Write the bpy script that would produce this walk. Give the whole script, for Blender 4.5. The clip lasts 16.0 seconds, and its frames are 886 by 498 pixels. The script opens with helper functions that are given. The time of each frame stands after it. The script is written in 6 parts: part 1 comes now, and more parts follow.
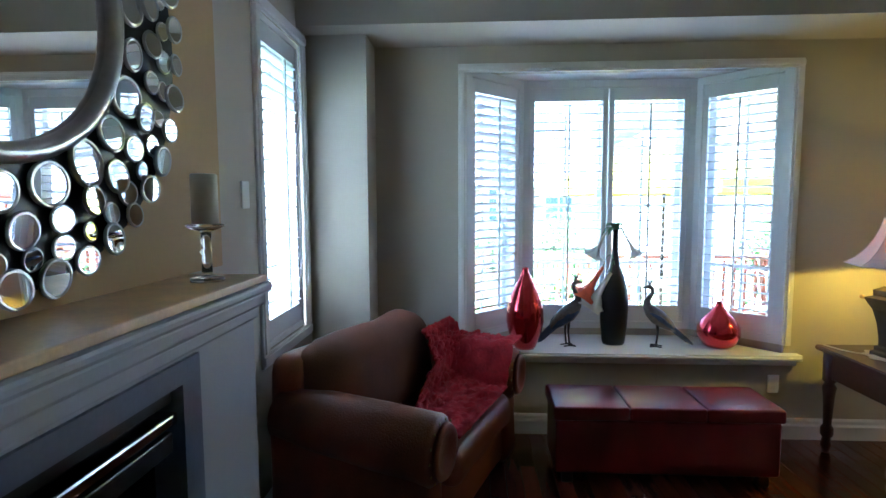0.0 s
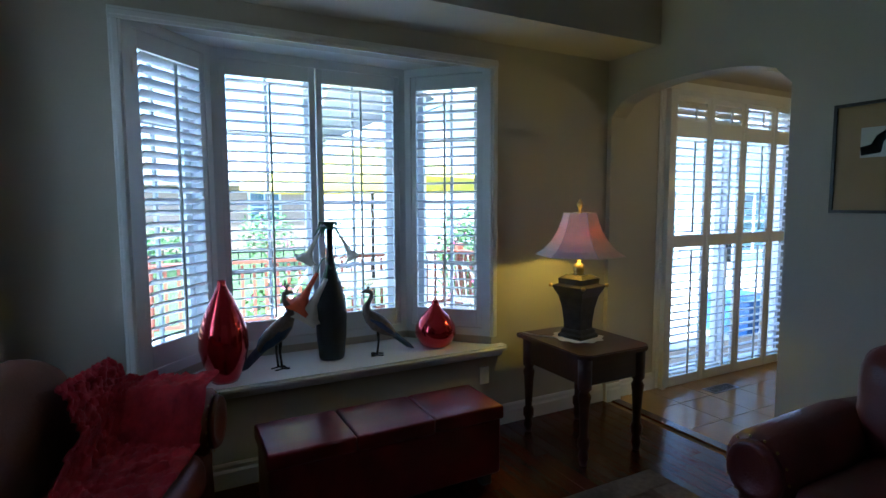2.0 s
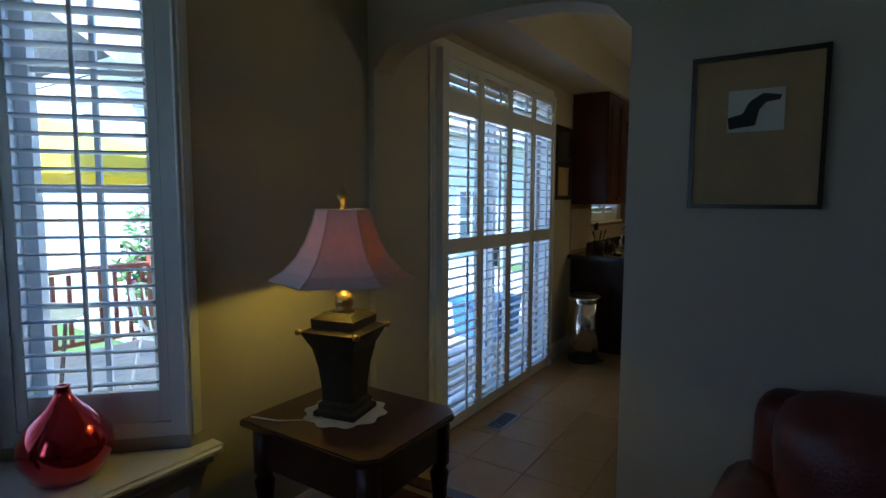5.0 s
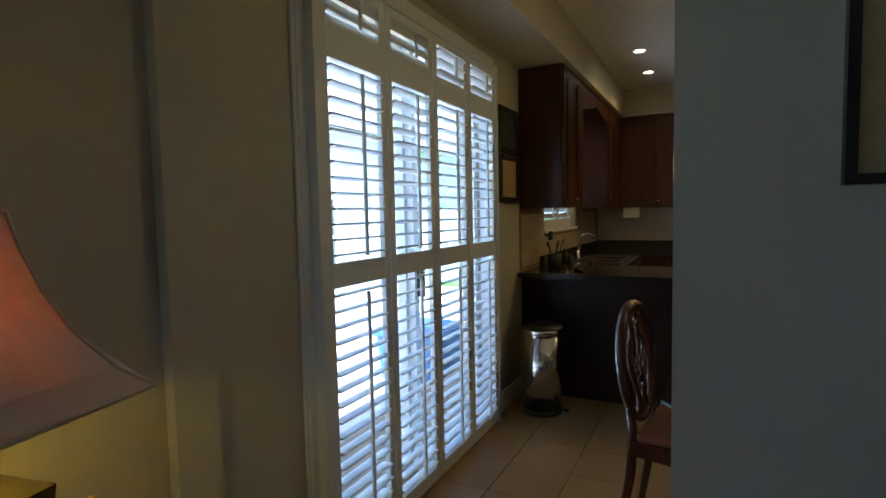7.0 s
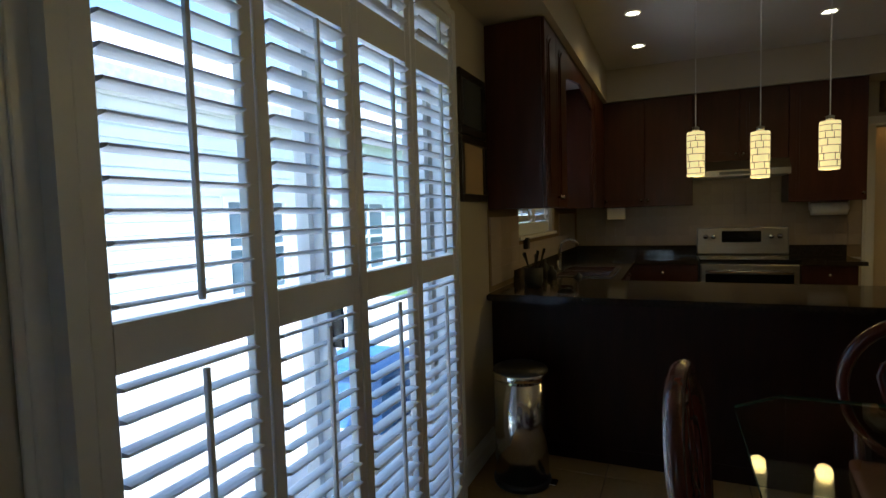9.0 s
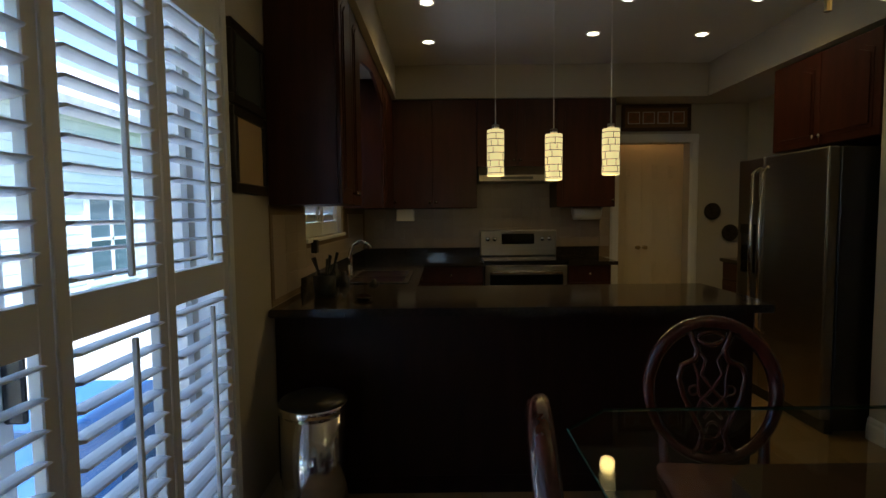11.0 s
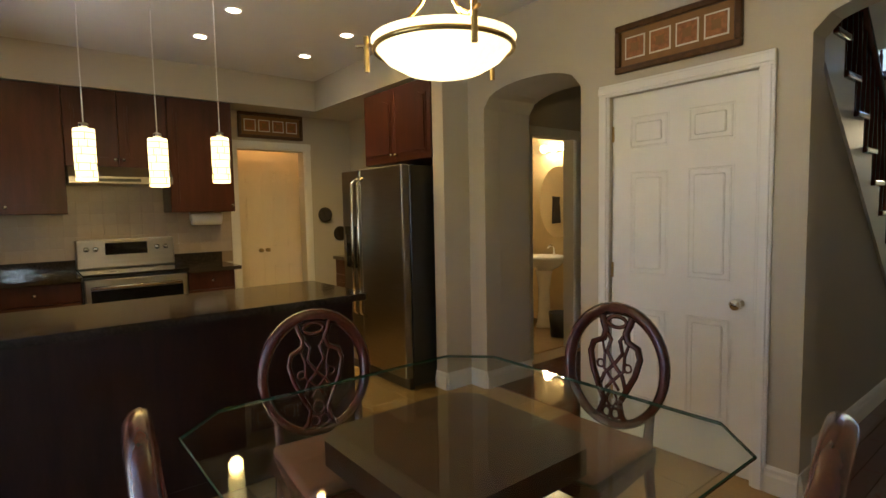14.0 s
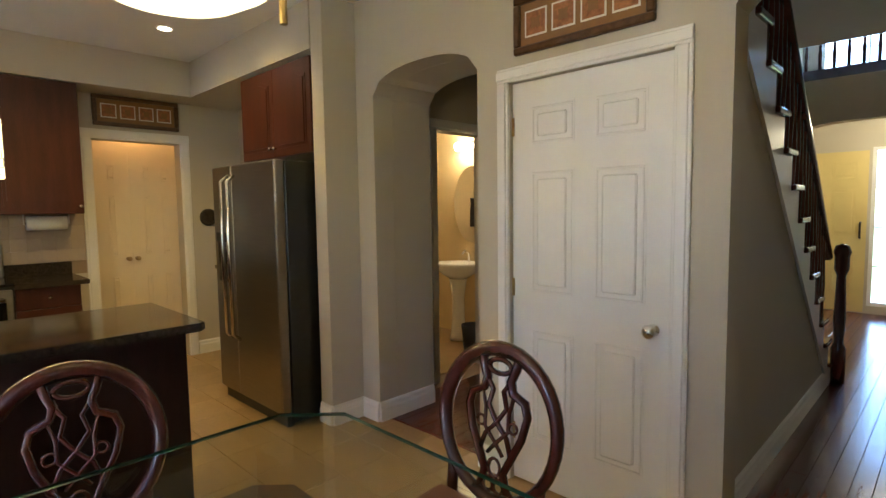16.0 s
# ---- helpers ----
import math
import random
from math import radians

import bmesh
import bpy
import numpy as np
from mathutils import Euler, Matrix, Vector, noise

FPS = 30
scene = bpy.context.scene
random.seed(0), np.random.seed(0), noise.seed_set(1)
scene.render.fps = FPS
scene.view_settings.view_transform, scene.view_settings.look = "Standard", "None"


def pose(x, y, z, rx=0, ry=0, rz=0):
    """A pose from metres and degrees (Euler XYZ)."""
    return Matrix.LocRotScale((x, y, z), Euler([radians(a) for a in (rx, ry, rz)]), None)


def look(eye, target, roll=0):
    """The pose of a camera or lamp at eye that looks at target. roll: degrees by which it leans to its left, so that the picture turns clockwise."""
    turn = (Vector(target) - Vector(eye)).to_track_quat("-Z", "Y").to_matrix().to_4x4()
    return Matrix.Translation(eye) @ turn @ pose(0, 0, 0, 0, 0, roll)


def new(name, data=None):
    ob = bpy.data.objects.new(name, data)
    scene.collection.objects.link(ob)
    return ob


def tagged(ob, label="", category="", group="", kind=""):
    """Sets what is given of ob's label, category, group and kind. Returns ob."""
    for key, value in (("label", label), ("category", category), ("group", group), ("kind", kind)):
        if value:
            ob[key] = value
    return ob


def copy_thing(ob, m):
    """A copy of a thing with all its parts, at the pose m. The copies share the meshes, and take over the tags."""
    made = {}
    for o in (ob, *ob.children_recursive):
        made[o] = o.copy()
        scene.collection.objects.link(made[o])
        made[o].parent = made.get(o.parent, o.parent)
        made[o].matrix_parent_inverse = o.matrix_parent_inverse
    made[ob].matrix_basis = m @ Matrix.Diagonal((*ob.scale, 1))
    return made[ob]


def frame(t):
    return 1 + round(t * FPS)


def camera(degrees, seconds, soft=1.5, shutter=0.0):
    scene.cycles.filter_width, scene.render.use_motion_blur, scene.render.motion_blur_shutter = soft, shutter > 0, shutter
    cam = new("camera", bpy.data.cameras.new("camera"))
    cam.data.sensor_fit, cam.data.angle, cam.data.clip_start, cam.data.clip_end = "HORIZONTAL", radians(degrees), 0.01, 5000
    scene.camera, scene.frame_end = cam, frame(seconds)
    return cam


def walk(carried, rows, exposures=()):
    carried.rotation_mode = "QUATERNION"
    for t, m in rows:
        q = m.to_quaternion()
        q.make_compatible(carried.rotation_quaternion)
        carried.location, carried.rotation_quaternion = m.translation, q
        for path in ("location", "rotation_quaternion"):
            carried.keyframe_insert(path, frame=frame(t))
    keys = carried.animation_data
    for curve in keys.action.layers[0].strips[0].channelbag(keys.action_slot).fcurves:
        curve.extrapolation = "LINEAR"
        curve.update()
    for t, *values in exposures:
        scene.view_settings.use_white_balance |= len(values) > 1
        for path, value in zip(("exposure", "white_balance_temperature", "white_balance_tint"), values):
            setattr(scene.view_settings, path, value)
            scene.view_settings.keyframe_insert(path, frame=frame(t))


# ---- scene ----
cam = camera(80.0, 16.0)
PATH = [
    (0, (0.264, 0.232, 1.489), (0.15, 2.221, 1.317), -0.2),
    (0.5, (0.258, 0.388, 1.486), (0.463, 2.37, 1.312), -0.1),
    (1, (0.244, 0.506, 1.48), (0.776, 2.426, 1.308), -0.1),
    (1.5, (0.285, 0.601, 1.471), (1.04, 2.445, 1.292), -0.2),
    (2, (0.368, 0.743, 1.466), (1.29, 2.509, 1.291), -0.2),
    (2.5, (0.416, 0.916, 1.467), (1.499, 2.588, 1.29), -0.3),
    (3, (0.46, 1.094, 1.47), (1.743, 2.617, 1.285), -0.1),
    (3.5, (0.572, 1.322, 1.472), (1.994, 2.716, 1.284), -0.1),
    (4, (0.697, 1.519, 1.465), (2.215, 2.808, 1.281), -0.1),
    (4.5, (0.903, 1.685, 1.436), (2.515, 2.852, 1.249), 0.2),
    (5, (1.159, 1.827, 1.431), (2.828, 2.914, 1.252), 0.2),
    (5.2, (1.267, 1.882, 1.431), (2.948, 2.951, 1.253), 0.1),
    (7.5, (2.54, 2.38, 1.378), (4.33, 3.263, 1.246), -0.9),
    (8, (2.771, 2.489, 1.383), (4.567, 3.357, 1.247), -0.4),
    (8.2, (2.85, 2.524, 1.384), (4.653, 3.378, 1.252), -0.8),
    (10.5, (3.639, 2.703, 1.38), (5.596, 3.09, 1.239), -0.3),
    (11, (3.632, 2.774, 1.363), (5.628, 2.772, 1.228), -0.6),
    (11.5, (3.627, 2.784, 1.366), (5.593, 2.44, 1.231), -0.9),
    (12, (3.537, 2.802, 1.36), (5.44, 2.201, 1.221), -0.9),
    (12.5, (3.493, 2.791, 1.375), (5.319, 1.989, 1.234), -0.7),
    (13, (3.484, 2.767, 1.385), (5.233, 1.808, 1.243), -0.9),
    (13.5, (3.465, 2.759, 1.393), (5.122, 1.649, 1.246), -1.0),
    (14, (3.457, 2.743, 1.391), (5.017, 1.5, 1.241), -1.1),
    (14.5, (3.471, 2.648, 1.39), (4.97, 1.332, 1.239), -1.1),
    (15, (3.505, 2.481, 1.394), (4.962, 1.12, 1.24), -1.1),
    (15.5, (3.586, 2.313, 1.402), (5.02, 0.927, 1.248), -1.2),
    (16, (3.674, 2.134, 1.415), (5.073, 0.713, 1.26), -0.8),
]
EXPOSURES = [
    (0, 3.95, 4900, 8), (0.5, 3.7, 4750, 8), (1.5, 2.97, 4700, 7), (3.5, 1.85, 4700, 7), (5, 1.66, 4700, 7), (7.5, 2.32, 5200, 5), (8.2, 2.03, 5200, 5),
    (10.5, 1.4, 4850, 5), (11, 1.47, 5150, 6), (11.5, 1.9, 5350, 7), (12, 2.15, 6050, 9), (12.5, 2.62, 6050, 9), (13, 3.05, 6000, 9), (14, 3.57, 5600, 9), (14.5, 3.86, 5400, 9), (16, 3.9, 5200, 9),
]
walk(cam, [(t, look(eye, target, roll)) for t, eye, target, roll in PATH], EXPOSURES)

# ---- world and sun ----
world = bpy.data.worlds.new("sky")
world.use_nodes = True
scene.world = world
wn = world.node_tree.nodes
sky = wn.new("ShaderNodeTexSky")
sky.sky_type, sky.sun_disc = "NISHITA", False
sky.sun_elevation, sky.sun_rotation = radians(53), radians(248)
wn["Background"].inputs["Strength"].default_value = 0.15
world.node_tree.links.new(sky.outputs[0], wn["Background"].inputs["Color"])
sun = new("sun", bpy.data.lights.new("sun", "SUN"))
sun.data.energy, sun.data.angle, sun.data.color = 5.0, radians(0.5), (1.0, 0.95, 0.87)
sun.matrix_world = look((0, 0, 20), (0.55 * 20, 0.23 * 20, 20 - 0.8 * 20))


POWER = 0.09
ROOM = Vector((0, 0, 0))      # where the room being furnished has its own origin


def lamp(name, place, watts, colour, radius=0.04):
    ob = new(name, bpy.data.lights.new(name, "POINT"))
    ob.data.energy, ob.data.color, ob.data.shadow_soft_size = watts * POWER, colour, radius
    ob.location = ROOM + Vector(place)
    return ob


WARM = (1.0, 0.62, 0.26)

# ---- materials ----
def mat(name, colour, rough=0.6, metal=0.0, var=0.12, scale=6.0, bump=0.1, fine=90.0, coat=0.0, emit=None, power=0.0, rand=0.0, stretch=None, spec=0.5):
    """A painted, wooden, stone or metal surface: colour broken up at two scales, with fine relief."""
    m = bpy.data.materials.new(name)
    m.use_nodes = True
    nt = m.node_tree
    b = nt.nodes["Principled BSDF"]
    b.inputs["Roughness"].default_value, b.inputs["Metallic"].default_value = rough, metal
    b.inputs["Specular IOR Level"].default_value = spec
    b.inputs["Coat Weight"].default_value = coat
    b.inputs["Coat Roughness"].default_value = 0.12
    tc = nt.nodes.new("ShaderNodeTexCoord")
    src = tc.outputs["Object"]
    if stretch:
        mp = nt.nodes.new("ShaderNodeMapping")
        mp.inputs["Scale"].default_value = stretch
        nt.links.new(src, mp.inputs["Vector"])
        src = mp.outputs[0]
    n1 = nt.nodes.new("ShaderNodeTexNoise")
    n1.inputs["Scale"].default_value, n1.inputs["Detail"].default_value = scale, 4.0
    n2 = nt.nodes.new("ShaderNodeTexNoise")
    n2.inputs["Scale"].default_value, n2.inputs["Detail"].default_value = fine, 2.0
    nt.links.new(src, n1.inputs["Vector"])
    nt.links.new(src, n2.inputs["Vector"])
    add = nt.nodes.new("ShaderNodeMath")
    add.operation = "MULTIPLY_ADD"
    add.inputs[1].default_value = 0.4
    nt.links.new(n2.outputs[0], add.inputs[0])
    nt.links.new(n1.outputs[0], add.inputs[2])
    fac = add.outputs[0]
    if rand:
        oi = nt.nodes.new("ShaderNodeObjectInfo")
        a2 = nt.nodes.new("ShaderNodeMath")
        a2.operation = "MULTIPLY_ADD"
        a2.inputs[1].default_value = rand
        nt.links.new(oi.outputs["Random"], a2.inputs[0])
        nt.links.new(fac, a2.inputs[2])
        fac = a2.outputs[0]
    ramp = nt.nodes.new("ShaderNodeMapRange")
    ramp.inputs["From Min"].default_value, ramp.inputs["From Max"].default_value = 0.35, 1.05 + rand
    nt.links.new(fac, ramp.inputs["Value"])
    mix = nt.nodes.new("ShaderNodeMix")
    mix.data_type = "RGBA"
    lo = [max(0.0, c * (1 - var)) for c in colour]
    hi = [min(1.0, c * (1 + var)) for c in colour]
    mix.inputs[6].default_value, mix.inputs[7].default_value = (*lo, 1), (*hi, 1)
    nt.links.new(ramp.outputs[0], mix.inputs[0])
    nt.links.new(mix.outputs[2], b.inputs["Base Color"])
    rr = nt.nodes.new("ShaderNodeMapRange")
    rr.inputs["To Min"].default_value, rr.inputs["To Max"].default_value = max(0.02, rough * 0.85), min(1.0, rough * 1.15)
    nt.links.new(n1.outputs[0], rr.inputs["Value"])
    nt.links.new(rr.outputs[0], b.inputs["Roughness"])
    if bump:
        bp = nt.nodes.new("ShaderNodeBump")
        bp.inputs["Strength"].default_value, bp.inputs["Distance"].default_value = bump, 0.004
        nt.links.new(n2.outputs[0], bp.inputs["Height"])
        nt.links.new(bp.outputs[0], b.inputs["Normal"])
    if emit:
        b.inputs["Emission Color"].default_value, b.inputs["Emission Strength"].default_value = (*emit, 1), power
    return m


def glass_mat(name, colour=(1, 1, 1), rough=0.0):
    m = bpy.data.materials.new(name)
    m.use_nodes = True
    b = m.node_tree.nodes["Principled BSDF"]
    b.inputs["Base Color"].default_value = (*colour, 1)
    b.inputs["Transmission Weight"].default_value, b.inputs["Roughness"].default_value, b.inputs["IOR"].default_value = 1.0, rough, 1.45
    return m


def pane_mat(name, tint=(1, 1, 1), gloss=0.025):
    """Thin flat glass: clear, with a mirror-like sheen by Fresnel."""
    m = bpy.data.materials.new(name)
    m.use_nodes = True
    nt = m.node_tree
    nt.nodes.remove(nt.nodes["Principled BSDF"])
    tr, gl, mx, lw, pw, fr = (nt.nodes.new(k) for k in ("ShaderNodeBsdfTransparent", "ShaderNodeBsdfGlossy", "ShaderNodeMixShader", "ShaderNodeLayerWeight", "ShaderNodeMath", "ShaderNodeMath"))
    pw.operation, fr.operation = "POWER", "MULTIPLY_ADD"
    pw.inputs[1].default_value, fr.inputs[1].default_value, fr.inputs[2].default_value = 4.5, 0.6, gloss
    nt.links.new(lw.outputs["Facing"], pw.inputs[0])
    nt.links.new(pw.outputs[0], fr.inputs[0])
    tr.inputs[0].default_value = (*tint, 1)
    gl.inputs["Roughness"].default_value = 0.0
    nt.links.new(fr.outputs[0], mx.inputs[0])
    nt.links.new(tr.outputs[0], mx.inputs[1])
    nt.links.new(gl.outputs[0], mx.inputs[2])
    nt.links.new(mx.outputs[0], nt.nodes["Material Output"].inputs[0])
    return m


M = dict(
    wall=mat("wall_paint", (0.50, 0.46, 0.38), 0.75, var=0.05, scale=1.5, bump=0.15, fine=220),
    ceiling=mat("ceiling_paint", (0.70, 0.69, 0.66), 0.9, var=0.04, scale=2, bump=0.5, fine=130),
    white=mat("white_paint", (0.78, 0.78, 0.77), 0.35, var=0.04, scale=5, bump=0.05),
    shutter=mat("shutter_paint", (0.74, 0.76, 0.78), 0.4, var=0.03, scale=8, bump=0.03),
    wood_floor=mat("cherry_floor", (0.085, 0.019, 0.011), 0.18, var=0.5, scale=3, bump=0.12, fine=30, rand=0.6, coat=0.15, spec=0.35, stretch=(9, 1, 9)),
    tile=mat("floor_tile", (0.35, 0.24, 0.115), 0.2, var=0.2, scale=4, bump=0.06, fine=40, rand=0.3),
    grout=mat("grout", (0.27, 0.20, 0.12), 0.9),
    cab=mat("cherry_cabinet", (0.050, 0.013, 0.007), 0.40, var=0.4, scale=2.5, bump=0.06, fine=26, spec=0.3, coat=0.05, stretch=(7, 7, 1)),
    chairwood=mat("mahogany", (0.070, 0.016, 0.011), 0.25, var=0.4, scale=5, bump=0.04, fine=30, coat=0.5, stretch=(5, 5, 1)),
    tablewood=mat("table_mahogany", (0.05, 0.014, 0.009), 0.4, var=0.4, scale=4, bump=0.04, fine=30, coat=0.3, stretch=(1, 8, 8)),
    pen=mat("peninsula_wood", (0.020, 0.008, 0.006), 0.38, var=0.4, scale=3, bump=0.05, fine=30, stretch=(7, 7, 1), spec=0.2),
    granite=mat("black_granite", (0.030, 0.023, 0.018), 0.1, var=0.7, scale=60, bump=0.0, fine=260),
    steel=mat("brushed_steel", (0.32, 0.30, 0.27), 0.33, 1.0, var=0.08, scale=4, bump=0.05, fine=60, stretch=(1, 1, 14)),
    steel_h=mat("polished_steel", (0.62, 0.60, 0.57), 0.14, 1.0, var=0.05, scale=5, bump=0.0),
    chrome=mat("chrome", (0.75, 0.74, 0.72), 0.07, 1.0, var=0.03, scale=5, bump=0.0),
    nickel=mat("nickel_knob", (0.60, 0.57, 0.5), 0.2, 1.0, var=0.05, scale=20, bump=0.0),
    brass=mat("antique_brass", (0.42, 0.30, 0.12), 0.3, 1.0, var=0.2, scale=20, bump=0.05),
    iron=mat("lamp_bronze", (0.055, 0.045, 0.035), 0.38, 0.6, var=0.5, scale=18, bump=0.3, fine=60),
    black=mat("black_plastic", (0.012, 0.012, 0.013), 0.35, var=0.3, scale=20, bump=0.05),
    blackglass=mat("black_glass", (0.008, 0.008, 0.009), 0.05, var=0.2, scale=10, bump=0.0),
    red_gloss=mat("red_mirror_glaze", (0.55, 0.012, 0.025), 0.12, 0.75, var=0.15, scale=4, bump=0.02, coat=0.8),
    red_leather=mat("red_leather", (0.17, 0.008, 0.014), 0.30, var=0.3, scale=6, bump=0.25, fine=140, coat=0.2),
    leather=mat("cognac_leather", (0.17, 0.040, 0.016), 0.42, var=0.4, scale=4, bump=0.35, fine=120),
    leather_dark=mat("burgundy_leather", (0.12, 0.022, 0.018), 0.38, var=0.35, scale=4, bump=0.35, fine=120),
    suede=mat("brown_suede", (0.16, 0.062, 0.032), 0.85, var=0.3, scale=5, bump=0.3, fine=150),
    throw=mat("red_throw", (0.42, 0.018, 0.03), 0.9, var=0.4, scale=14, bump=0.8, fine=60),
    black_vase=mat("black_vase", (0.016, 0.018, 0.02), 0.3, var=0.4, scale=10, bump=0.1),
    bird=mat("bird_bronze", (0.17, 0.14, 0.115), 0.42, 0.6, var=0.5, scale=25, bump=0.4, fine=80),
    bird_blue=mat("bird_tail", (0.05, 0.075, 0.13), 0.4, 0.5, var=0.5, scale=25, bump=0.4, fine=80),
    leaf=mat("plant_leaf", (0.08, 0.19, 0.075), 0.5, var=0.35, scale=14, bump=0.1),
    lily_white=mat("lily_white", (0.72, 0.72, 0.62), 0.6, var=0.1, scale=12),
    lily_red=mat("lily_orange", (0.65, 0.11, 0.03), 0.55, var=0.3, scale=12),
    shade_trim=mat("shade_piping", (0.66, 0.58, 0.55), 0.9),
    shade=mat("lampshade_cloth", (0.74, 0.69, 0.67), 0.9, var=0.06, scale=30, bump=0.2, fine=200, emit=(1.0, 0.20, 0.06), power=0.014),
    lace=mat("lace", (0.75, 0.75, 0.75), 0.9),
    frame_dark=mat("dark_frame", (0.018, 0.013, 0.011), 0.3, var=0.3),
    frame_brown=mat("bronze_frame", (0.085, 0.045, 0.022), 0.35, 0.2, var=0.5, scale=25),
    mat_tan=mat("tan_mount", (0.46, 0.33, 0.17), 0.9, var=0.05),
    mat_gold=mat("gold_mount", (0.23, 0.125, 0.045), 0.8, var=0.15, scale=20),
    paper=mat("paper", (0.72, 0.71, 0.66), 0.9, var=0.04),
    ink=mat("ink", (0.03, 0.035, 0.04), 0.8, var=0.3, scale=30),
    rust=mat("rust_print", (0.30, 0.13, 0.05), 0.8, var=0.5, scale=40),
    mirror=mat("mirror", (0.88, 0.88, 0.88), 0.0, 1.0, var=0.01, bump=0.0),
    mirror_rim=mat("mirror_rim", (0.45, 0.44, 0.42), 0.3, 1.0, var=0.15, scale=20),
    stone=mat("mantel_stone", (0.68, 0.47, 0.25), 0.4, var=0.25, scale=9, bump=0.1),
    mantel=mat("mantel_paint", (0.38, 0.38, 0.39), 0.45, var=0.05),
    fire_trim=mat("fireplace_trim", (0.15, 0.16, 0.20), 0.4, 0.5, var=0.15),
    candle=mat("candle_wax", (0.72, 0.66, 0.52), 0.6, var=0.05),
    clear=glass_mat("clear_glass"),
    pane=pane_mat("window_pane"),
    tabletop=pane_mat("table_glass", (0.93, 0.96, 0.945)),
    glass_edge=mat("glass_edge", (0.02, 0.07, 0.05), 0.1, var=0.1, bump=0.0),
    splash=mat("backsplash_tile", (0.40, 0.33, 0.26), 0.3, var=0.18, scale=6, bump=0.05, rand=0.3),
    pantry=mat("pantry_paint", (0.78, 0.68, 0.5), 0.4, var=0.04),
    pend=mat("pendant_glass", (0.85, 0.72, 0.42), 0.4, var=0.1, scale=20, emit=(1.0, 0.70, 0.24), power=0.30),
    bowl=mat("bowl_glass", (0.9, 0.8, 0.55), 0.35, var=0.25, scale=5, emit=(1.0, 0.72, 0.28), power=0.23),
    bulb=mat("lit_bulb", (1, 0.9, 0.7), 0.5, var=0.0, bump=0.0, emit=(1.0, 0.80, 0.48), power=4.0),
    towel=mat("paper_towel", (0.8, 0.8, 0.78), 0.95, bump=0.4),
    porcelain=mat("porcelain", (0.8, 0.78, 0.72), 0.12, var=0.03, bump=0.0),
    rug=mat("rug_wool", (0.12, 0.075, 0.055), 0.95, var=0.8, scale=16, bump=0.9, fine=160),
    rug_edge=mat("rug_border", (0.17, 0.125, 0.09), 0.95, var=0.4, scale=40, bump=0.9, fine=160),
    deck=mat("deck_board", (0.66, 0.62, 0.56), 0.7, var=0.2, scale=3),
    redwood=mat("redwood_stain", (0.26, 0.085, 0.045), 0.6, var=0.25, scale=4),
    grass=mat("lawn", (0.075, 0.13, 0.03), 0.95, var=0.5, scale=2, bump=0.8, fine=30),
    siding=mat("grey_siding", (0.76, 0.78, 0.80), 0.6, var=0.06),
    brick=mat("brick", (0.40, 0.27, 0.21), 0.8, var=0.3, scale=9, bump=0.5, fine=20),
    roof=mat("shingles", (0.42, 0.41, 0.42), 0.9, var=0.3, scale=12, bump=0.6, fine=20),
    yellow=mat("umbrella_cloth", (0.80, 0.68, 0.06), 0.8, var=0.08),
    foliage=mat("foliage", (0.075, 0.15, 0.035), 0.8, var=0.5, scale=9, bump=0.2),
    pink=mat("pink_flower", (0.65, 0.10, 0.30), 0.7, var=0.3, scale=20),
    blue=mat("blue_bin", (0.05, 0.14, 0.36), 0.4, var=0.1),
    asphalt=mat("asphalt", (0.12, 0.12, 0.12), 0.9, var=0.2, scale=10),
    winglass=mat("house_window", (0.10, 0.14, 0.18), 0.08, var=0.2, scale=1, bump=0.0),
    yellow_door=mat("entry_door_paint", (0.66, 0.54, 0.22), 0.5, var=0.05),
)

# the lit shade: white cloth that lets the bulb glow through, orange
nt = M["shade"].node_tree
for link in list(nt.nodes["Material Output"].inputs[0].links):
    nt.links.remove(link)
tl_, mx_ = nt.nodes.new("ShaderNodeBsdfTranslucent"), nt.nodes.new("ShaderNodeMixShader")
tl_.inputs[0].default_value = (0.9, 0.40, 0.15, 1)
mx_.inputs[0].default_value = 0.14
nt.nodes["Principled BSDF"].inputs["Emission Strength"].default_value = 0.0
nt.links.new(nt.nodes["Principled BSDF"].outputs[0], mx_.inputs[1])
nt.links.new(tl_.outputs[0], mx_.inputs[2])
nt.links.new(mx_.outputs[0], nt.nodes["Material Output"].inputs[0])

# ---- shaping helpers ----
def mesh_of(bm, name, material, smooth=False):
    me = bpy.data.meshes.new(name)
    bmesh.ops.recalc_face_normals(bm, faces=bm.faces)
    if smooth:
        for f in bm.faces:
            f.smooth = True
    bm.to_mesh(me)
    bm.free()
    for mt in material if isinstance(material, (list, tuple)) else (material,):
        me.materials.append(mt)
    return me


def part(name, bm, material, parent=None, label="", m=None, smooth=False):
    """One mesh object out of a bmesh (or a ready mesh), under a thing or a part."""
    me = bm if isinstance(bm, bpy.types.Mesh) else mesh_of(bm, name, material, smooth)
    ob = new(name, me)
    if parent is not None:
        ob.parent = parent
    if m is not None:
        ob.matrix_basis = m
    if parent is None:
        ob.matrix_basis = Matrix.Translation(ROOM) @ ob.matrix_basis
    if label:
        tagged(ob, label)
    return ob


def thing(name, label, category, m=None, group="", kind=""):
    ob = new(name)
    ob.empty_display_size = 0.1
    ob.matrix_basis = Matrix.Translation(ROOM) @ (m if m is not None else Matrix())
    return tagged(ob, label, category, group, kind)


